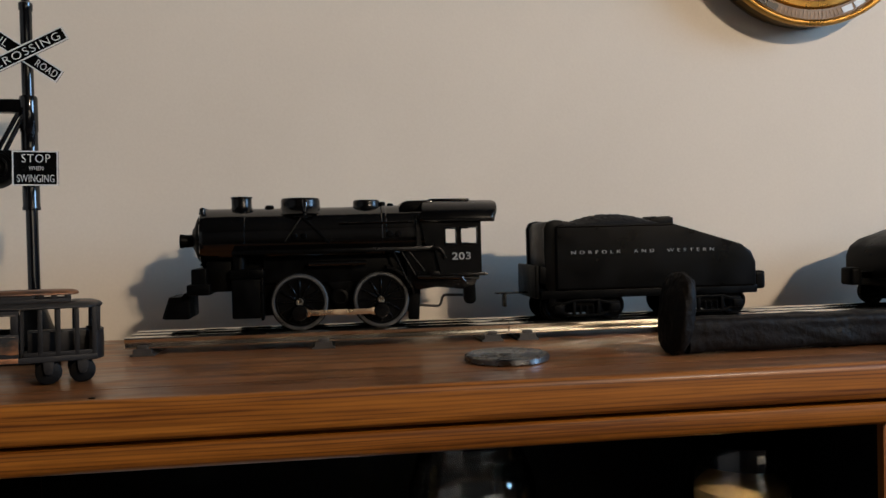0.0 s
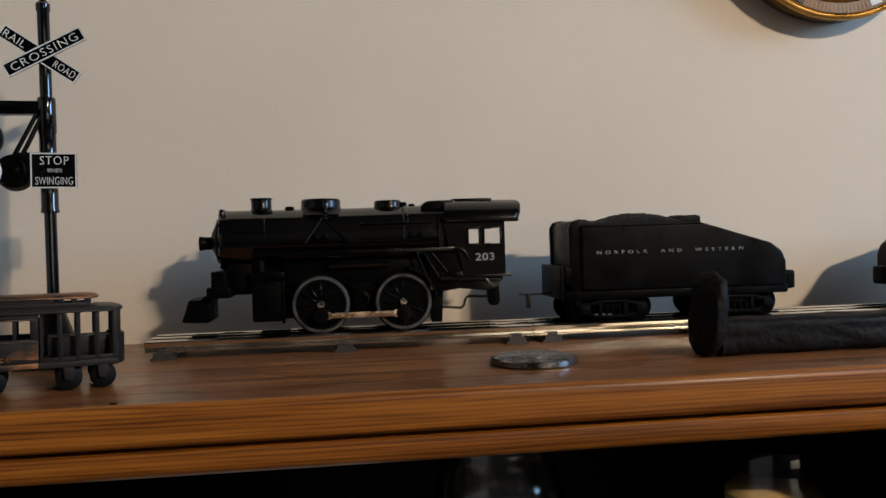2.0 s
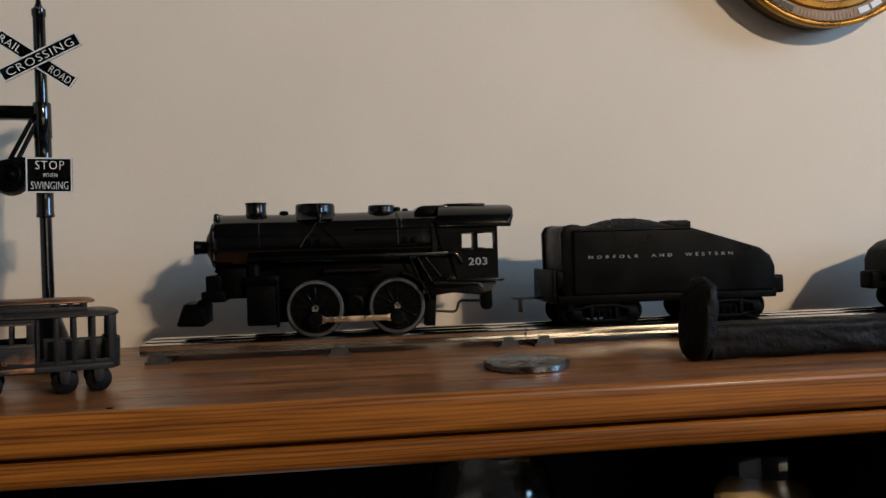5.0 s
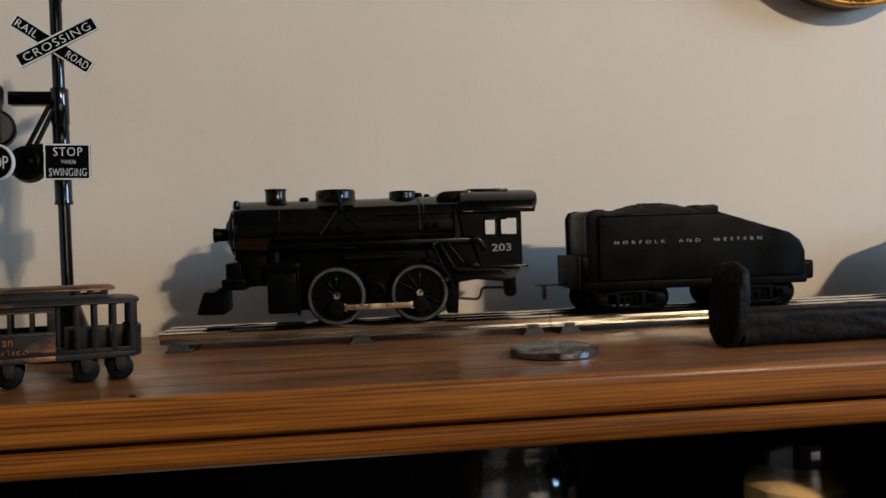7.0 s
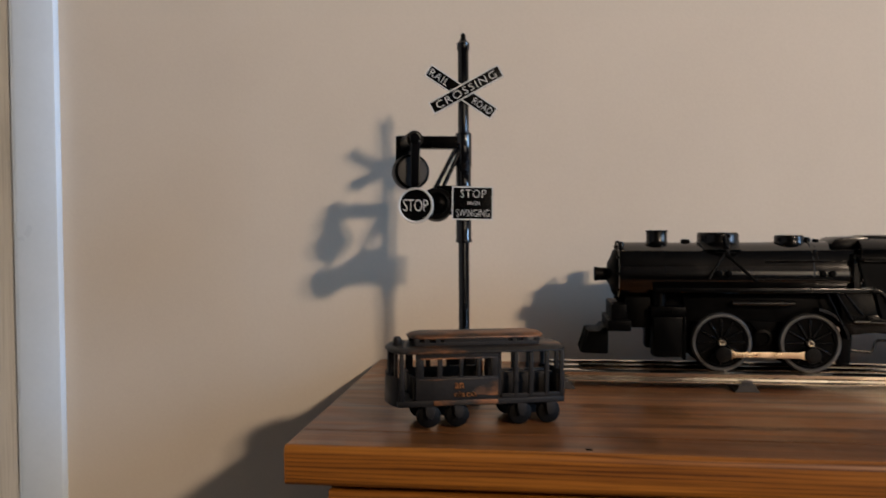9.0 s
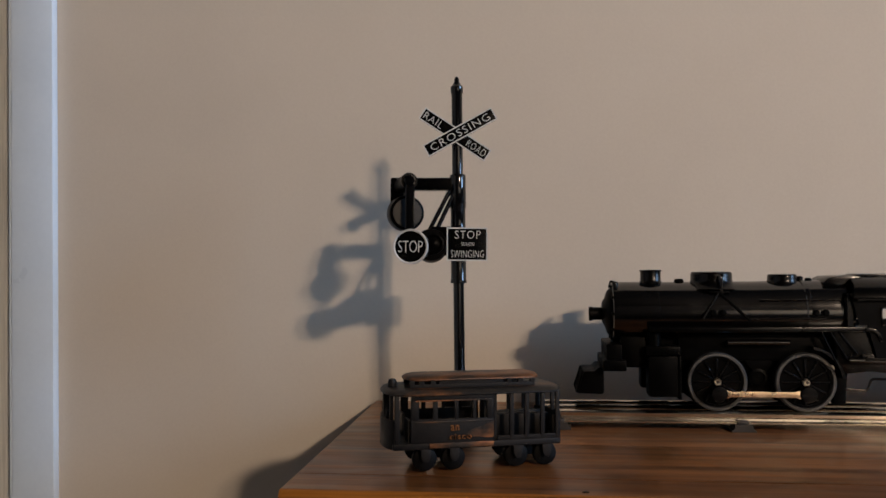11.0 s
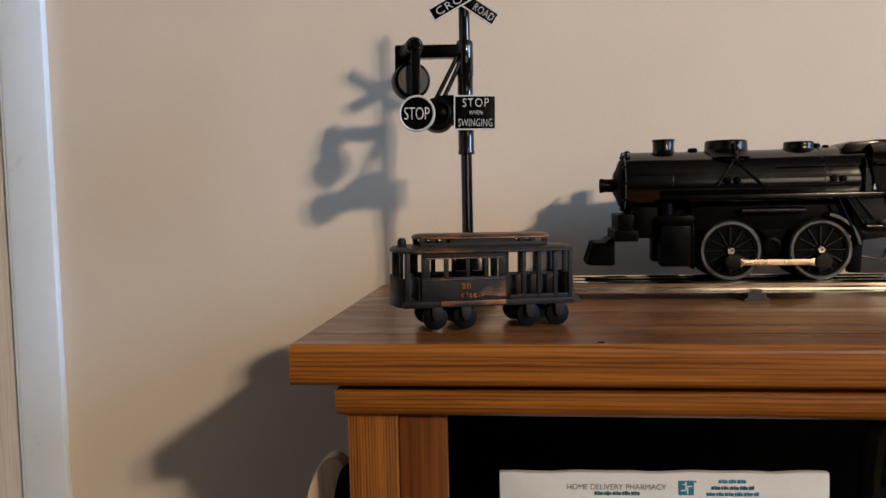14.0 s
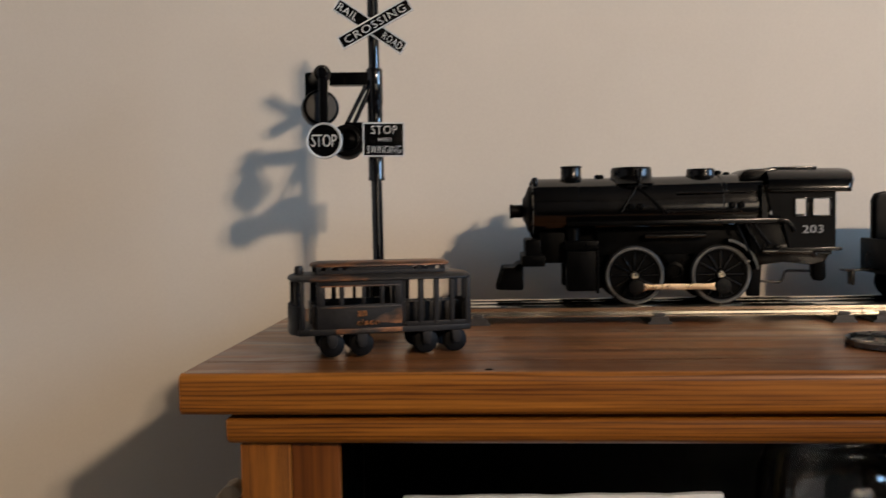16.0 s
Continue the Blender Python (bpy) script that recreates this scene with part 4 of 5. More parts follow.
    # trucks
    for cx in (0.0195, 0.1010):
        bm = bmesh.new()
        for s in (-1, 1):
            y0, y1 = sorted((s * 0.0205, s * 0.0232))
            for bar in ([(-0.0225, 0.0078), (-0.0215, 0.0094), (-0.0085, 0.0128), (0.0085, 0.0128), (0.0215, 0.0094), (0.0225, 0.0078), (0.0080, 0.0112), (-0.0080, 0.0112)],
                        [(-0.0225, 0.0062), (-0.0090, 0.0022), (0.0090, 0.0022), (0.0225, 0.0062), (0.0215, 0.0074), (0.0085, 0.0036), (-0.0085, 0.0036), (-0.0215, 0.0074)]):
                prism(bm, [(cx + x, z) for x, z in bar], y0, y1 - 0.0006, 0.0003)
            for x in (cx - 0.0078, cx + 0.0078):
                box(bm, x - 0.0010, x + 0.0010, y0, y1 - 0.0004, 0.0028, 0.0120, 0.0003)
            for x in (cx - 0.0178, cx + 0.0178):
                box(bm, x - 0.0032, x + 0.0032, s * 0.0232 - 0.0012, s * 0.0232 + 0.0012, 0.0048, 0.0096, 0.0006)
            for k in range(3):
                rod(bm, (cx - 0.004 + 0.004 * k, s * 0.0228, 0.0038), (cx - 0.004 + 0.004 * k, s * 0.0228, 0.0088), 0.0009, seg=6)
        box(bm, cx - 0.0060, cx + 0.0060, -0.0206, 0.0206, 0.0060, 0.0130, 0.0006)
        box(bm, cx - 0.0172, cx + 0.0172, -0.0124, 0.0124, 0.0036, 0.0130, 0.0010)
        truck = part("truck", bm, "black_cast", t)
        for x in (cx - 0.0178, cx + 0.0178):
            for s in (-1, 1):
                m = Matrix.Translation((x, s * 0.0160, 0.0082)) @ Matrix.Rotation(radians(90 if s < 0 else -90), 4, "X")
                bm = bmesh.new()
                lathe(bm, [(0, 0.0022), (0.0030, 0.0026), (0.0060, 0.0016), (0.0070, 0.0024), (0.0082, 0.0022), (0.0082, -0.0012), (0.0095, -0.0018), (0.0095, -0.0030), (0, -0.0030)], 28, m)
                part("wheel", bm, "black_cast", truck)
            part("axle", rod(bmesh.new(), (x, -0.0165, 0.0082), (x, 0.0165, 0.0082), 0.0014, seg=10), "black_cast", truck)
    bm = bmesh.new()
    box(bm, 0.1320, 0.1420, -0.0040, 0.0040, 0.0185, 0.0230, 0.0007)
    box(bm, 0.1402, 0.1482, -0.0062, 0.0062, 0.0142, 0.0262, 0.0022, segs=3)
    part("coupler", bm, "black_cast", t)
    bm = bmesh.new()
    box(bm, -0.0330, -0.0090, -0.0030, 0.0030, 0.0162, 0.0172, 0.0003)
    box(bm, -0.0285, -0.0265, -0.0030, 0.0030, 0.0080, 0.0162, 0.0003)
    part("drawbar", bm, "black", t, "flat drawbar reaching forward")
    return t


tend = tender()
second = copy_thing(tend, pose(0.4972, AXIS, TOP + RAIL_TOP, 0, 0, 180))
tagged(second, "second black slope-back toy tender facing the first")


# ---- crossing signal ----
def plate(bm_m, length, height, parent, name, label):
    bm = bmesh.new()
    box(bm, -length / 2, length / 2, -0.0006, 0.0006, -height / 2, height / 2, 0.0002, bm_m)
    p = part(name, bm, "black", parent, label)
    bm = bmesh.new()
    e = 0.0007
    for x0, x1, z0, z1 in ((-length / 2, length / 2, height / 2 - e, height / 2), (-length / 2, length / 2, -height / 2, -height / 2 + e),
                           (-length / 2, -length / 2 + e, -height / 2 + e, height / 2 - e), (length / 2 - e, length / 2, -height / 2 + e, height / 2 - e)):
        box(bm, x0, x1, -0.0010, -0.00061, z0, z1, 0, bm_m)
    part("border", bm, "white", p, "raised white border", smooth=0)
    return p


def signal():
    t = thing("crossing_signal", pose(-0.1647, 0.4985, TOP, 0, 1.0, 0), "black toy railroad crossing signal with stop signs", "toy signal")
    bm = bmesh.new()
    for w, z0, z1 in ((0.0170, 0, 0.0040), (0.0145, 0.0040, 0.0070)):
        box(bm, -w, w, -w, w, z0, z1, 0.0008)
    b = bmesh.new()
    bmesh.ops.create_cone(b, cap_ends=True, segments=4, radius1=0.0160, radius2=0.0060, depth=0.026)
    b.transform(Matrix.Translation((0, 0, 0.0200)) @ Matrix.Rotation(radians(45), 4, "Z"))
    finish(bm, b, 0.0008)
    part("base", bm, "black", t)
    bm = bmesh.new()
    lathe(bm, [(0.0032, 0.030), (0.0032, 0.0848), (0.0047, 0.0850), (0.0049, 0.0860), (0.0045, 0.0875), (0.0045, 0.1105), (0.0047, 0.1110), (0.0047, 0.1125), (0.0044, 0.1130), (0.0044, 0.1290), (0.0048, 0.1295),
               (0.0048, 0.1480), (0.0044, 0.1490), (0.0032, 0.1492), (0.0032, 0.1965), (0.0037, 0.1975), (0.0037, 0.2010), (0.0026, 0.2020), (0.0016, 0.2038), (0.0014, 0.2058), (0.0006, 0.2070), (0, 0.2072)], 24)
    bm.transform(Matrix.Translation((-0.0005, 0, 0.08)) @ Matrix.Rotation(radians(-1.0), 4, "Y") @ Matrix.Translation((0, 0, -0.08)))
    part("pole", bm, "black_gloss", t, "glossy black pole with collars")
    # crossbuck
    yaw = Matrix.Translation((-0.0012, -0.0052, 0.1728)) @ Matrix.Rotation(radians(4), 4, "Z")
    a = yaw @ Matrix.Translation((-0.0018, 0.0012, -0.0006)) @ Matrix.Rotation(radians(33.1), 4, "Y")
    p = plate(a, 0.0462, 0.0078, t, "road_board", "black board lettered RAIL ROAD in white")
    lettering("letters", "RAIL", 0.0124, 0.0041, a @ Matrix.Translation((-0.0150, -0.0007, 0)), "white", p, 0.00025, 1.1, thin=0.012)
    lettering("letters", "ROAD", 0.0124, 0.0041, a @ Matrix.Translation((0.0150, -0.0007, 0)), "white", p, 0.00025, 1.1, thin=0.012)
    a = yaw @ Matrix.Translation((0.0012, -0.0012, 0.0003)) @ Matrix.Rotation(radians(-29.2), 4, "Y")
    p = plate(a, 0.0455, 0.0078, t, "crossing_board", "black board lettered CROSSING in white")
    lettering("letters", "CROSSING", 0.0385, 0.0042, a @ Matrix.Translation((0, -0.0007, 0)), "white", p, 0.00025, 1.15, thin=0.012)
    # stop when swinging plate and the box behind it
    a = Matrix.Translation((0.0050, -0.0095, 0.1078)) @ Matrix.Rotation(radians(3), 4, "Z")
    p = plate(a, 0.0236, 0.0192, t, "warning_plate", "black plate lettered STOP WHEN SWINGING")
    lettering("letters", "STOP", 0.0146, 0.0046, a @ Matrix.Translation((0.0004, -0.0007, 0.0055)), "white", p, 0.00025, 1.15, thin=0.012)
    lettering("letters", "WHEN", 0.0074, 0.0022, a @ Matrix.Translation((0.0004, -0.0007, 0.0)), "white", p, 0.00025, 1.1, thin=0.012)
    lettering("letters", "SWINGING", 0.0190, 0.0042, a @ Matrix.Translation((0.0002, -0.0007, -0.0056)), "white", p, 0.00025, 1.05, thin=0.012)
    bm = bmesh.new()
    box(bm, -0.0170, 0.0010, -0.0085, 0.0010, 0.1010, 0.1180, 0.0012)
    part("relay_box", bm, "black", t)
    bm = bmesh.new()
    lathe(bm, [(0.0, 0.0), (0.0090, 0.0), (0.0094, -0.0010), (0.0094, -0.0090), (0.0086, -0.0100), (0, -0.0100)], 32, Matrix.Translation((-0.0157, -0.0120, 0.1076)) @ Matrix.Rotation(radians(80), 4, "X") @ Matrix.Rotation(radians(6), 4, "Y"))
    drum = part("lamp_drum", bm, "black_cast", t)
    bm = bmesh.new()
    lathe(bm, [(0.0062, 0.0002), (0.0062, 0.0012), (0.0052, 0.0016), (0.0046, 0.0008), (0.0040, 0.0003), (0.0022, 0.0004), (0.0014, 0.0011), (0, 0.0012)], 24, Matrix.Translation((-0.0142, -0.0124, 0.1078)) @ Matrix.Rotation(radians(86), 4, "X"))
    part("lens", bm, "black_cast", drum, "small dark glossy lens")
    # hidden block added behind the disc to fill out the signal's cast shadow
    part("shadow_filler", box(bmesh.new(), -0.0310, -0.0170, -0.0262, -0.0130, 0.1005, 0.1115, 0.0012), "black_cast", t)
    # arm, brace and hanger
    bm = bmesh.new()
    box(bm, -0.0275, -0.0040, -0.0036, 0.0036, 0.1395, 0.1470, 0.0010)
    part("arm", bm, "black", t, "square black arm")
    bm = bmesh.new()
    for k in (-0.0016, 0.0016):
        rod(bm, (-0.0042 + k, -0.0030, 0.1395), (-0.0155 + k * 1.3, -0.0045, 0.1160), 0.0013, seg=12)
    part("brace", bm, "black_gloss", t, "glossy diagonal brace")
    bm = bmesh.new()
    rod(bm, (-0.0272, -0.0210, 0.1434), (-0.0365, 0.0020, 0.1420), 0.0048, 0.0048, 20)
    box(bm, -0.0412, -0.0330, -0.0050, 0.0050, 0.1290, 0.1470, 0.0014)
    part("hanger_housing", bm, "black_cast", t)
    m = Matrix.Translation((-0.0306, -0.0120, 0.1254)) @ Matrix.Rotation(radians(20), 4, "Z") @ Matrix.Rotation(radians(90), 4, "X")
    bm = bmesh.new()
    lathe(bm, [(0, 0.0050), (0.0088, 0.0050), (0.0099, 0.0044), (0.0102, 0.0030), (0.0102, -0.0060), (0.0094, -0.0078), (0, -0.0078)], 36, m)
    bell = part("bell", bm, "black_cast", t)
    part("bell_face", lathe(bmesh.new(), [(0, 0.0054), (0.0083, 0.0053), (0.0085, 0.0049), (0, 0.0049)], 36, m), "grey", bell, "flat grey bell face")
    bm = bmesh.new()
    box(bm, -0.0294, -0.0240, -0.0232, -0.0202, 0.1145, 0.1465, 0.0010)
    lathe(bm, [(0, 0.0024), (0.0030, 0.0018), (0.0034, 0), (0, 0)], 16, Matrix.Translation((-0.0268, -0.0225, 0.1435)) @ Matrix.Rotation(radians(90), 4, "X"))
    swing = part("swing_arm", bm, "black_gloss", t, "glossy hanging swing arm")
    m = Matrix.Translation((-0.0252, -0.0270, 0.1060)) @ Matrix.Rotation(radians(90), 4, "X")
    bm = bmesh.new()
    lathe(bm, [(0, 0.0008), (0.0092, 0.0008), (0.0092, -0.0008), (0, -0.0008)], 40, m)
    disc = part("stop_disc", bm, "black", t, "round black disc lettered STOP in white")
    part("border", lathe(bmesh.new(), [(0.0087, 0.0009), (0.0095, 0.0013), (0.0099, 0.0006), (0.0099, -0.0009), (0.0093, -0.0009), (0.0093, 0.0009)], 48, m, True), "white", disc, "white ring")
    lettering("letters", "STOP", 0.0138, 0.0066, Matrix.Translation((-0.0252, -0.0279, 0.1060)), "white", disc, 0.00025, 0.95, thin=0.012)
    return t


signal()


# ---- cable car figure ----
def tram():
    t = thing("toy_cable_car", pose(-0.1515, 0.4180, TOP + 0.0003, 0, 0.8, 19), "small antique-bronze cable car figure with copper worn edges", "toy tram")
    HW, HL = 0.0152, 0.0405
    floor_ = part("floor_frame", prism(bmesh.new(), [(-HL, 0.0104), (HL, 0.0104), (HL, 0.0132), (-HL, 0.0132)], -HW - 0.0004, HW + 0.0004, 0.0005), "bronze", t)
    part("sill_wear", box(bmesh.new(), -0.0235, 0.0072, -HW - 0.0010, -HW - 0.0005, 0.0110, 0.0132, 0.0002), "rubbed", floor_, "copper wear along the sill")
    # closed saloon with four windows each side
    frames = ((-0.0302, 0.0019), (-0.0206, 0.0011), (-0.0105, 0.0008), (-0.0019, 0.0008), (0.0058, 0.0016))
    for s in (-1, 1):
        y0, y1 = sorted((s * (HW - 0.0016), s * HW))
        bm = bmesh.new()
        box(bm, -0.0321, 0.0076, y0, y1, 0.0130, 0.0240, 0.0003)
        panel = part("saloon_panel", bm, "bronze", t)
        if s < 0:
            patch = [(-0.0063, 0.0166), (-0.0038, 0.0184), (-0.0006, 0.0199), (0.0022, 0.0204), (0.0048, 0.0219), (0.0074, 0.0224), (0.0074, 0.0150), (0.0042, 0.0148), (0.0012, 0.0153), (-0.0028, 0.0155)]
            part("rubbed_patch", prism(bmesh.new(), patch, y0 - 0.0002, y0 - 0.0001), "rubbed", panel, "patch rubbed through to copper", 0)
        part("letter_board", box(bmesh.new(), -0.0321, 0.0076, y0, y1, 0.0326, 0.0354, 0.0003), "bronze", t)
        for x, w in frames:
            part("window_post", box(bmesh.new(), x - w, x + w, y0, y1, 0.0238, 0.0328, 0.0002), "bronze", t)
        for z in (0.0226, 0.0324):
            part("belt_rail", box(bmesh.new(), -0.0300, 0.0066, s * (HW + 0.0002) - 0.0004, s * (HW + 0.0002) + 0.0004, z, z + 0.0006, 0.0002), "rubbed", t, "rubbed copper belt rail")
        # open section and end posts, with the low rail between them
        for x, w in ((-0.0386, 0.0011), (0.0163, 0.0010), (0.0238, 0.0010), (0.0318, 0.0010), (0.0392, 0.0010)):
            yy = s * (HW - 0.0010)
            part("post", box(bmesh.new(), x - w, x + w, yy - 0.0009, yy + 0.0009, 0.0130, 0.0356, 0.0003), "bronze", t)
        part("side_rail", box(bmesh.new(), 0.0094, 0.0402, s * (HW - 0.0010) - 0.0007, s * (HW - 0.0010) + 0.0007, 0.0130, 0.0152, 0.0003), "bronze", t)
        part("bench", box(bmesh.new(), 0.0110, 0.0375, min(s * 0.0020, s * 0.0065), max(s * 0.0020, s * 0.0065), 0.0131, 0.0236, 0.0004), "bronze", t)
        for x in (-0.0325, 0.0088):
            part("bulkhead", box(bmesh.new(), x - 0.0006, x + 0.0006, min(s * 0.0045, s * (HW - 0.0018)), max(s * 0.0045, s * (HW - 0.0018)), 0.0131, 0.0352 if x > 0 else 0.0236), "bronze", t)
    # bowed dash panels and end windows
    for e in (-1, 1):
        bow = 0.0056 if e < 0 else 0.0060
        arc = [(e * (HL - 0.0022 + bow * math.cos(math.radians(a))), 0.0142 * math.sin(math.radians(a))) for a in range(-90, 91, 15)]
        bm = bmesh.new()
        shell = []
        for f, z in ((1.0, 0.0104), (1.0, 0.0238), (0.93, 0.0238), (0.93, 0.0104)):
            shell.append([bm.verts.new((x - e * 0.0012 * (f < 1), y * f, z)) for x, y in arc])
        for p, q in zip(shell, shell[1:] + shell[:1]):
            for n in range(len(arc) - 1):
                bm.faces.new((p[n], p[n + 1], q[n + 1], q[n]))
        for n in (0, -1):
            bm.faces.new([ring[n] for ring in shell])
        bmesh.ops.recalc_face_normals(bm, faces=bm.faces)
        part("dash_panel", bm, "bronze", t, "bowed end panel")
        for a in (-50, 0, 50):
            x, y = e * (HL - 0.0022 + 0.0036 * math.cos(math.radians(a))), 0.0138 * math.sin(math.radians(a))
            part("end_post", box(bmesh.new(), x - 0.0009, x + 0.0009, y - 0.0010, y + 0.0010, 0.0236, 0.0356, 0.0003), "bronze", t)
    # roof with rounded ends, then the clerestory
    def slab(centre, length, half, z0, z1, inset, rounded):
        b = bmesh.new()
        outline = []
        for cx, sgn in ((length, 1), (-length, -1)):
            for i in range(9):
                a = radians(-90 + 180 * i / 8)
                outline.append((cx + sgn * rounded * math.cos(a), sgn * half * math.sin(a)))
        rings = []
        for f, h in ((0.97, z0), (1.0, z0 + (z1 - z0) * 0.15), (1.0, z0 + (z1 - z0) * 0.35), (1 - inset * 0.4, z0 + (z1 - z0) * 0.75), (1 - inset * 1.2, z1)):
            rings.append([b.verts.new((centre + x * (1 - (1 - f) * 0.5), y * (1 - (1 - f) * 2.0), h)) for x, y in outline])
        b.faces.new(rings[0][::-1])
        b.faces.new(rings[-1])
        for p, q in zip(rings, rings[1:]):
            for i in range(len(p)):
                j = (i + 1) % len(p)
                b.faces.new((p[i], p[j], q[j], q[i]))
        bmesh.ops.recalc_face_normals(b, faces=b.faces)
        return b
    part("roof", slab(-0.0001, 0.0360, HW + 0.0018, 0.0350, 0.0378, 0.12, 0.0080), "worn", t, smooth=50)
    for s in (-1, 1):
        y = s * 0.0086
        part("clerestory_side", box(bmesh.new(), -0.0315, 0.0295, y - 0.0008, y + 0.0008, 0.0374, 0.0394, 0.0002), "bronze", t)
        part("clerestory_side", box(bmesh.new(), -0.0175, 0.0140, y - 0.0006, y + 0.0006, 0.0392, 0.0412, 0.0001), "bronze", t)
        for x in (-0.0305, -0.0258, -0.0205, 0.0170, 0.0225, 0.0285):
            part("clerestory_post", box(bmesh.new(), x - 0.0012, x + 0.0012, y - 0.0008, y + 0.0008, 0.0392, 0.0412, 0.0001), "bronze", t)
    part("clerestory_roof", slab(-0.0002, 0.0272, 0.0104, 0.0410, 0.0432, 0.12, 0.0065), "rubbed", t, "rubbed copper upper roof", smooth=50)
    part("roof_lamp", lathe(bmesh.new(), [(0.0022, 0.0370), (0.0021, 0.0394), (0.0022, 0.0398), (0.0016, 0.0414), (0, 0.0418)], 14, at(-0.0388, -0.002, 0)), "bronze", t)
    # wheels with hanging pedestals
    for x in (-0.0250, -0.0113, 0.0196, 0.0340):
        for s in (-1, 1):
            m = Matrix.Translation((x, s * 0.0112, 0.0058)) @ Matrix.Rotation(radians(90 if s < 0 else -90), 4, "X")
            part("wheel", lathe(bmesh.new(), [(0, 0.0013), (0.0050, 0.0011), (0.0056, 0.0007), (0.0058, 0.0), (0.0058, -0.0018), (0, -0.0018)], 26, m), "bronze_dark", t)
            part("pedestal", prism(bmesh.new(), [(x - 0.0024, 0.0106), (x - 0.0022, 0.0064), (x - 0.0012, 0.0044), (x + 0.0012, 0.0044), (x + 0.0022, 0.0064), (x + 0.0024, 0.0106)], min(s * 0.0132, s * 0.0150), max(s * 0.0132, s * 0.0150), 0.0004), "bronze", t)
        part("axle", rod(bmesh.new(), (x, -0.0115, 0.0058), (x, 0.0115, 0.0058), 0.0012, seg=8), "bronze", t)
    lettering("letters", "an", 0.0040, 0.0026, pose(-0.0114, -HW - 0.0001, 0.0199), "copper", t, 0.0003, 1.1, "copper letters")
    lettering("letters", "cisco", 0.0105, 0.0024, pose(-0.0086, -HW - 0.0003, 0.0159), "copper", t, 0.0003, 1.1, "copper letters")
    # the body rides a little above its wheels
    for child in t.children_recursive:
        if child.name.split(".")[0] not in ("wheel", "axle"):
            child.data.transform(Matrix.Translation((0, 0, 0.0005)))
    return t


tram()


# ---- nickel disc ----
d = thing("metal_disc", pose(0.0912, 0.4234, TOP), "thick round nickel-coloured disc lying on the cabinet top", "coin")
part("body", lathe(bmesh.new(), [(0, 0), (0.0210, 0), (0.0219, 0.0006), (0.0219, 0.0030), (0.0212, 0.0036), (0.0196, 0.0036), (0.0190, 0.0031), (0, 0.0031)], 64), "coin", d)
bm = bmesh.new()
lathe(bm, [(0.0105, 0.00311), (0.0108, 0.00322), (0.0112, 0.00322), (0.0115, 0.00311)], 40, None, True)
for k in range(3):
    box(bm, -0.005 + 0.001 * k, 0.005 - 0.0012 * k, -0.004 + 0.003 * k, -0.0030 + 0.003 * k, 0.00312, 0.00325, 0.00005)
part("relief", bm, "coin", d, "worn raised relief")


# ---- railroad spike ----
def spike():
    t = thing("railroad_spike", pose(0.1806, 0.4185, TOP, 0, 0, 1.5), "old rusty iron railroad spike lying on its side", "railroad spike")
    b = bmesh.new()
    n, seg = 150, 48
    rings = []
    for i in range(n + 1):
        u = i / n
        x = 0.004 + 0.150 * u
        taper = 1 if u < 0.82 else 1 - (u - 0.82) / 0.18 * 0.75
        hy, hz = 0.0100, 0.0090 * taper
        ring = []
        for k in range(seg):
            a = 2 * math.pi * (k + 0.5) / seg
            c, s = math.cos(a), math.sin(a)
            q = (abs(c) ** 5 + abs(s) ** 5) ** -0.2
            w = 1 + 0.07 * noise.noise((x * 60, c * 2, s * 2)) + 0.035 * noise.noise((x * 260, c * 5, s * 5)) + 0.012 * noise.noise((x * 900, c * 14, s * 14))
            ring.append(b.verts.new((x, hy * c * q * w, 0.0098 - 0.0004 * u + hz * s * q * w)))
        rings.append(ring)
    for p, q in zip(rings, rings[1:]):
        for k in range(seg):
            j = (k + 1) % seg
            b.faces.new((p[k], p[j], q[j], q[k]))
    b.faces.new(rings[0][::-1])
    b.faces.new(rings[-1])
    bmesh.ops.recalc_face_normals(b, faces=b.faces)
    part("shank", b, "rust", t, smooth=60)
    b = bmesh.new()
    bmesh.ops.create_uvsphere(b, u_segments=72, v_segments=48, radius=1)
    for v in b.verts:
        c = v.co.copy()
        q = (abs(c.y) ** 2.9 + abs(c.z) ** 2.9 + 1e-9) ** (-1 / 2.9) * math.hypot(c.y, c.z)
        w = 1 + 0.05 * noise.noise(c * 2.3) + 0.035 * noise.noise(c * 7) + 0.015 * noise.noise(c * 22)
        flat = 0.0058 if c.x < 0 else 0.0075
        x = math.copysign(abs(c.x) ** 0.75, c.x) * flat * (1 + 0.10 * noise.noise(c * 5))
        v.co = Vector((x - 0.001 + 0.0055 * (c.z + 1) * 0.5 - 0.001, c.y * 0.0150 * w * q, 0.0214 + c.z * 0.0212 * w * q))
        v.co.z = max(v.co.z, 0.0002)
    part("head", b, "rust", t, "broad hammered oval head", smooth=60)
    return t


spike()


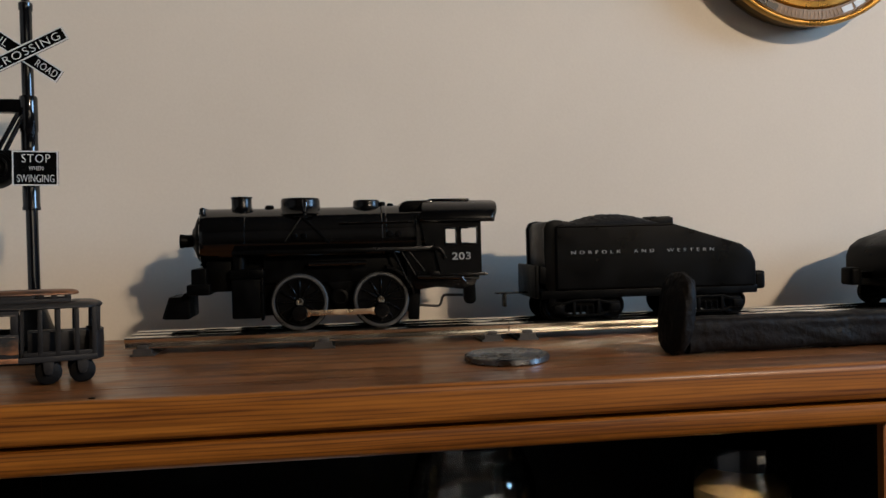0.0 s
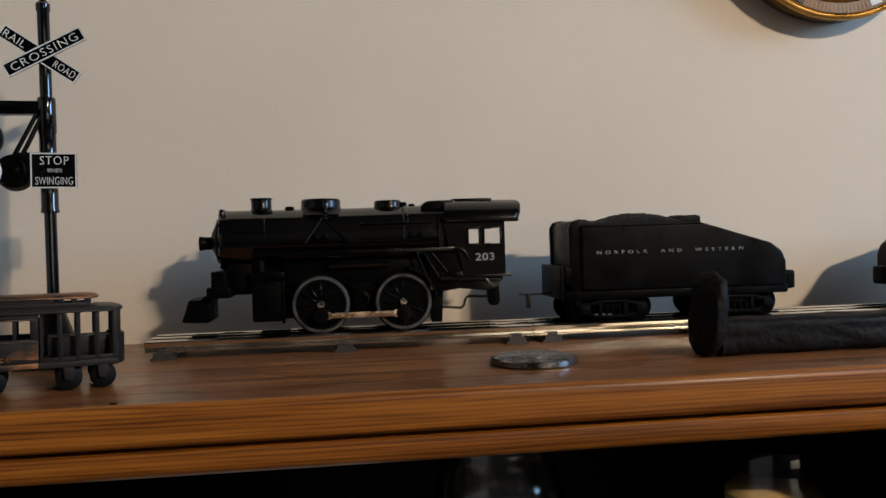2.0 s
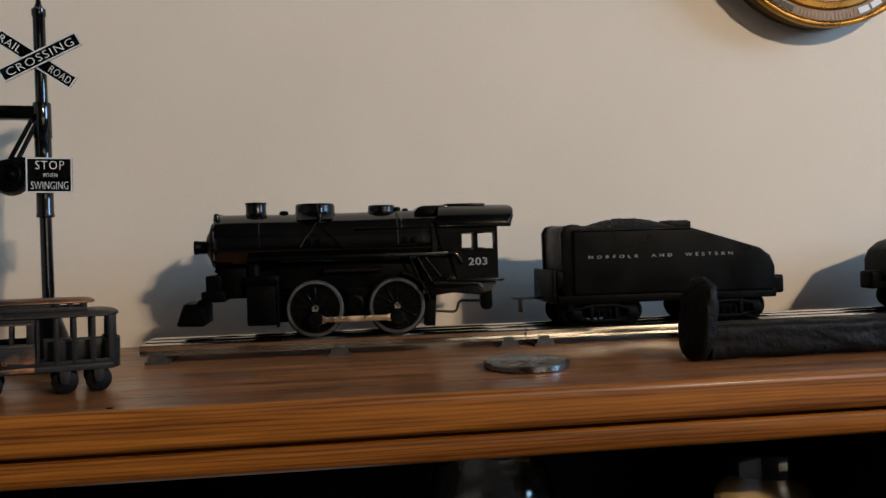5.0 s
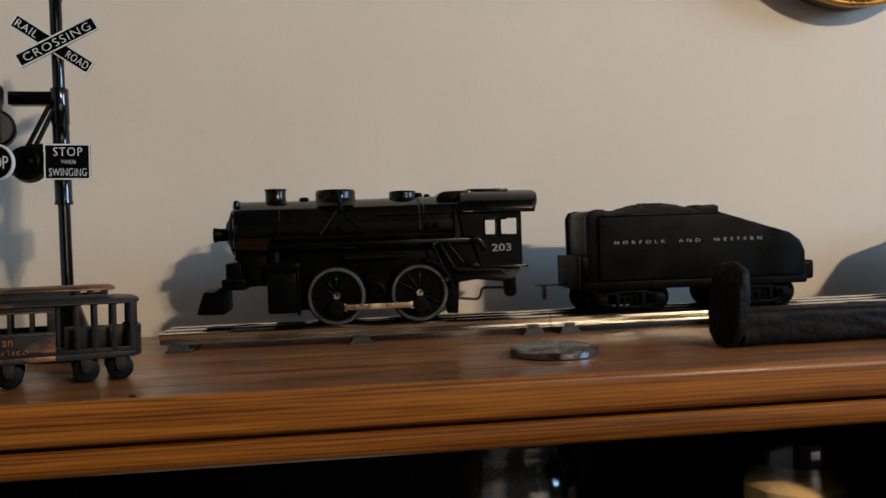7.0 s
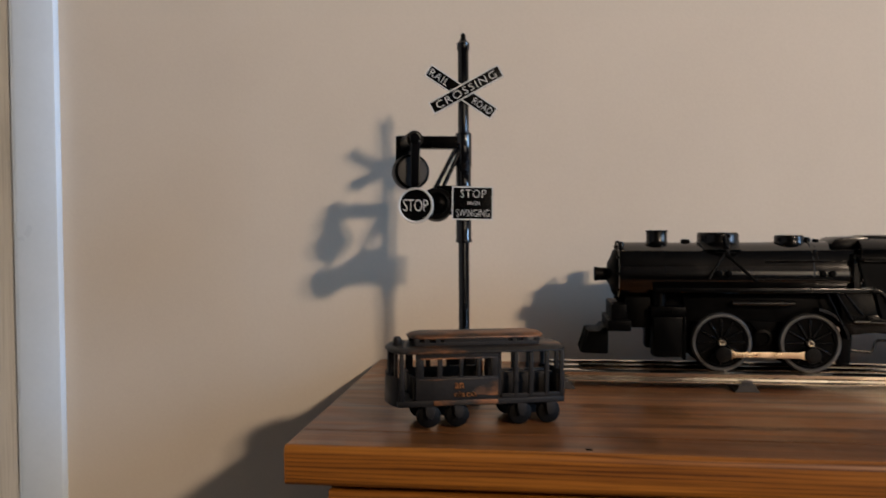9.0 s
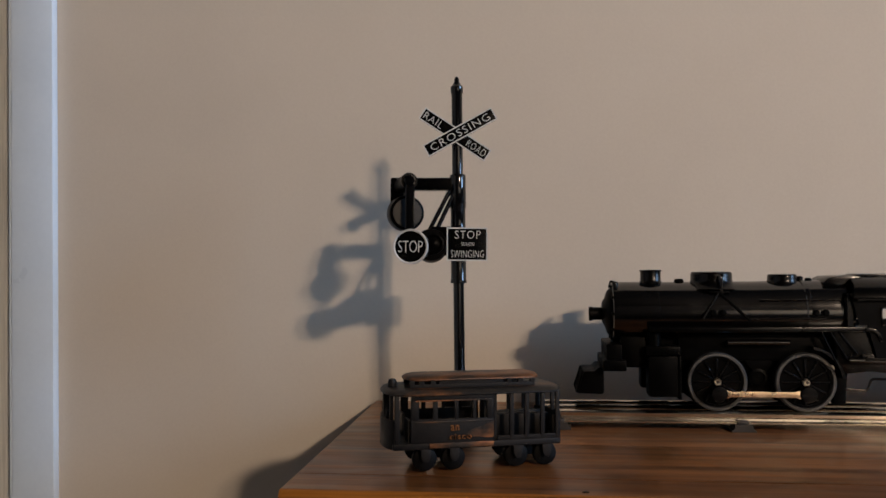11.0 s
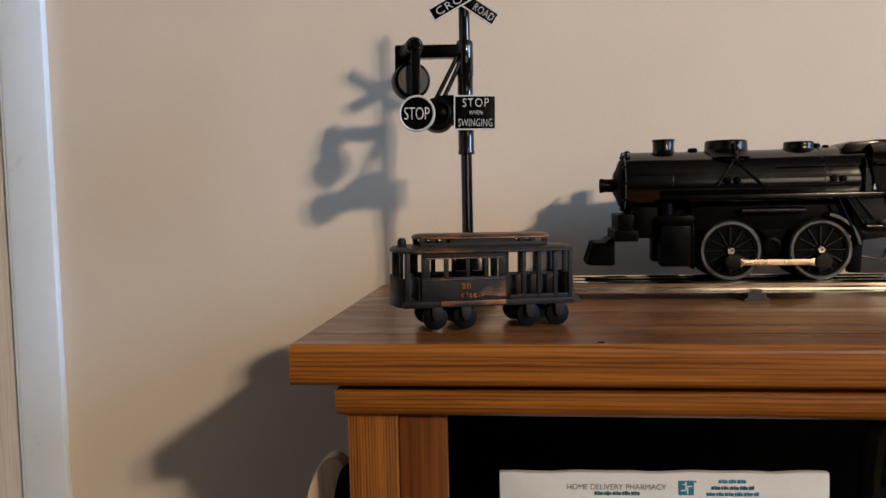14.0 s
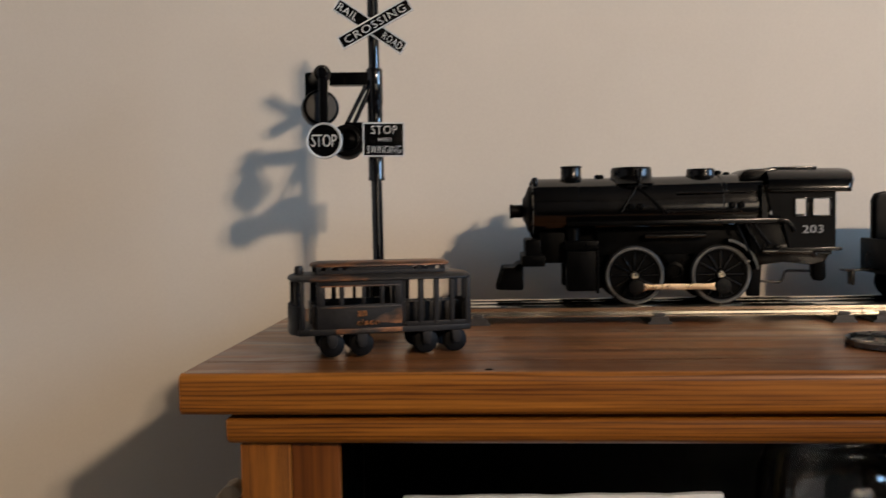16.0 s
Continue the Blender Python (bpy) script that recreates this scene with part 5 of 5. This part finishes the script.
# ---- round clock on the wall ----
def wall_clock():
    R, D = 0.0866, 0.0226
    t = thing("round_wall_clock", pose(0.3585, WALL, 1.4004), "round gold-rimmed wall clock with a russet face", "wall clock")
    face = Matrix.Rotation(radians(90), 4, "X")
    part("case", lathe(bmesh.new(), [(0, 0.0004), (R - 0.004, 0.0004), (R - 0.002, 0.003), (R - 0.002, 0.009), (R - 0.0035, 0.011), (R - 0.0035, D - 0.008), (R - 0.001, D - 0.006), (R - 0.0006, D - 0.0045), (0, D - 0.0045)], 96, face), "gold_dark", t, "dark tarnished gold case")
    part("rim", lathe(bmesh.new(), [(R - 0.0042, D - 0.0044), (R - 0.0042, D - 0.0012), (R - 0.0032, D + 0.0002), (R - 0.0024, D - 0.0006), (R - 0.0016, D - 0.0006), (R - 0.0004, D), (R + 0.0006, D - 0.0012), (R + 0.0006, D - 0.004), (R, D - 0.0044)], 96, face, True), "gold", t, "polished gold rim")
    part("inner_ring", lathe(bmesh.new(), [(R - 0.0185, D - 0.0044), (R - 0.0185, D - 0.0018), (R - 0.0170, D - 0.0006), (R - 0.0135, D - 0.0012), (R - 0.0120, D - 0.0030), (R - 0.0120, D - 0.0044)], 96, face, True), "gold", t, "gold inner ring")
    band = part("dial_band", lathe(bmesh.new(), [(R - 0.0119, D - 0.0034), (R - 0.0119, D - 0.0030), (R - 0.0043, D - 0.0030), (R - 0.0043, D - 0.0034)], 96, face, True), "brown", t, "brown printed band")
    r = R - 0.0080
    for i in range(160):
        a = 2.25 * i
        if 147 < a < 163 or 200 < a < 214 or 327 < a < 343 or 20 < a < 34:
            continue
        part("mark", box(bmesh.new(), -0.0004, 0.0004, -D + 0.0027, -D + 0.0030, r - 0.0026, r + 0.0026, 0, Matrix.Rotation(radians(a), 4, "Y")), "tick", band, smooth=0)
    for a, mat in ((150.5, "paper"), (158.5, "paper"), (203.5, "black"), (210.5, "black"), (330.5, "black"), (338.5, "black"), (23.5, "paper"), (30.5, "paper")):
        part("block", box(bmesh.new(), -0.0044, 0.0044, -D + 0.0026, -D + 0.0030, r - 0.0022, r + 0.0022, 0, Matrix.Rotation(radians(a), 4, "Y")), mat, band, smooth=0)
    part("face", lathe(bmesh.new(), [(0, D - 0.0035), (R - 0.0186, D - 0.0035), (R - 0.0186, D - 0.0043), (0, D - 0.0043)], 64, face), "russet", t, "russet printed face")
    bm = bmesh.new()
    for a, l in ((150, 0.05), (166, 0.062)):
        box(bm, -0.004, 0.004, -D + 0.0026, -D + 0.0034, 0.030, l, 0.0003, Matrix.Rotation(radians(a), 4, "Y"))
    part("panel", bm, "paper", t, "pale printed panels")
    return t


wall_clock()


# ---- inside the cabinet ----
e = thing("envelope_packet", pose(-0.1437, 0.4380, SHELF, 0, -0.6, 1.0), "white pharmacy mailing packet standing on the black shelf", "envelope")
wave = [(0.1620 * (1 - i / 24), 0.1204 + 0.0004 * math.sin(i * 1.15) * math.sin(i * 0.37 + 0.6) - 0.0002 * (i % 9 == 4)) for i in range(25)]
part("body", prism(bmesh.new(), [(0, 0.0017), (0.1620, 0.0017)] + wave, 0, 0.0040, 0.0003), "paper", e, "white paper packet with a wavy top edge", 20)
part("flap", prism(bmesh.new(), [(0.0010, 0.1142), (0.1610, 0.1142)] + [(0.0010 + x * 0.9877, z - 0.0009) for x, z in wave], 0.0041, 0.0046), "paper", e, "folded paper flap", 20)
lettering("letters", "HOME DELIVERY PHARMACY", 0.0493, 0.0028, pose(0.0586, -0.0001, 0.1132), "dark_teal", e, 0.00012, 1.0, "small dark teal printed words", 0.006)
part("emblem", box(bmesh.new(), 0.0893, 0.0967, -0.0003, 0.0, 0.1091, 0.1165, 0), "teal", e, "square teal emblem", smooth=0)
bm = bmesh.new()
for x0, x1, z0, z1 in ((0.0926, 0.0932, 0.1120, 0.1160), (0.0934, 0.0940, 0.1098, 0.1136), (0.0904, 0.0930, 0.1112, 0.1118), (0.0938, 0.0960, 0.1134, 0.1139), (0.0910, 0.0926, 0.1144, 0.1148)):
    box(bm, x0, x1, -0.00045, -0.00031, z0, z1, 0)
part("emblem_figure", bm, "paper", e, "white mark on the emblem", smooth=0)
part("mark", lathe(bmesh.new(), [(0, 0), (0.0005, 0), (0.0005, 0.0002), (0, 0.0002)], 10, Matrix.Translation((0.0976, -0.0001, 0.1160)) @ Matrix.Rotation(radians(90), 4, "X")), "dark_teal", e)
for x0, x1, z, ink in ((0.0477, 0.0705, 0.1090, "dark_teal"), (0.1089, 0.1222, 0.1152, "teal"), (0.1053, 0.1260, 0.1119, "dark_teal"), (0.1028, 0.1282, 0.1087, "teal")):
    x = x0
    k = 0
    while x < x1 - 0.0004:
        w = min((0.0013, 0.0009, 0.0016, 0.0008)[k % 4], x1 - x)
        part("printed_bar", box(bmesh.new(), x, x + w, -0.0003, 0.0, z, z + (0.0017, 0.0019, 0.0015)[k % 3], 0), ink, e, smooth=0)
        x += w + (0.0003, 0.0002, 0.0006)[k % 3]
        k += 1

j = thing("glass_jar", pose(0.0785, 0.4650, SHELF), "round clear glass jar on the black shelf", "glass jar")
part("body", lathe(bmesh.new(), [(0, 0), (0.030, 0), (0.0345, 0.004), (0.036, 0.012), (0.037, 0.10), (0.036, 0.125), (0.031, 0.140), (0.027, 0.144), (0.027, 0.150), (0.0255, 0.150), (0.0255, 0.143), (0.0295, 0.138),
                                  (0.034, 0.124), (0.035, 0.10), (0.034, 0.012), (0.032, 0.006), (0, 0.005)], 48), "glass", j, "clear glass body").visible_shadow = False
part("lid", lathe(bmesh.new(), [(0, 0.150), (0.0285, 0.150), (0.0285, 0.156), (0.027, 0.158), (0, 0.158)], 40), "black_gloss", j, "black lid")
part("contents", lathe(bmesh.new(), [(0, 0.006), (0.0318, 0.0068), (0.0335, 0.012), (0.0335, 0.075), (0.03, 0.080), (0, 0.083)], 32), "jar_grey", j, "dark grey contents")

j = thing("storage_jar", pose(0.2420, 0.4650, SHELF), "glass jar of ochre grain with a black lid", "storage jar")
part("body", lathe(bmesh.new(), [(0, 0), (0.026, 0), (0.030, 0.005), (0.030, 0.118), (0.027, 0.127), (0.0255, 0.127), (0.028, 0.117), (0.028, 0.007), (0, 0.006)], 40), "glass", j, "clear glass body").visible_shadow = False
part("contents", lathe(bmesh.new(), [(0, 0.007), (0.0275, 0.0078), (0.0275, 0.112), (0.024, 0.115), (0, 0.116)], 32), "jar_fill", j, "ochre grain")
part("lid", lathe(bmesh.new(), [(0, 0.1272), (0.0285, 0.1272), (0.0285, 0.140), (0.027, 0.142), (0, 0.142)], 40), "black_gloss", j, "black lid")


# ---- rounded board beside the cabinet ----
b = thing("rounded_board", pose(-0.2240, 0.4060, 0.0, 0, 0, 0), "pale rounded-top board with a shaded side, leaning by the cabinet", "wooden board")
n = 18
arch = [(-0.0188, 0.0)] + [(-0.0188 * math.cos(a), 0.975 + 0.063 * math.sin(a) ** 1.15) for a in (radians(180 * i / n) for i in range(n + 1))] + [(0.0188, 0.0)]
part("pale_face", prism(bmesh.new(), arch, 0, 0.012, 0.0015), "board", b)
# the board's shadowed front: its shade is put in as a near-black slab
part("shaded_face", prism(bmesh.new(), [(x * 0.52 + 0.0088, z - 0.0012) for x, z in arch], -0.0085, -0.0004, 0.002), "cavity", b, "front face in shade, coloured near-black")
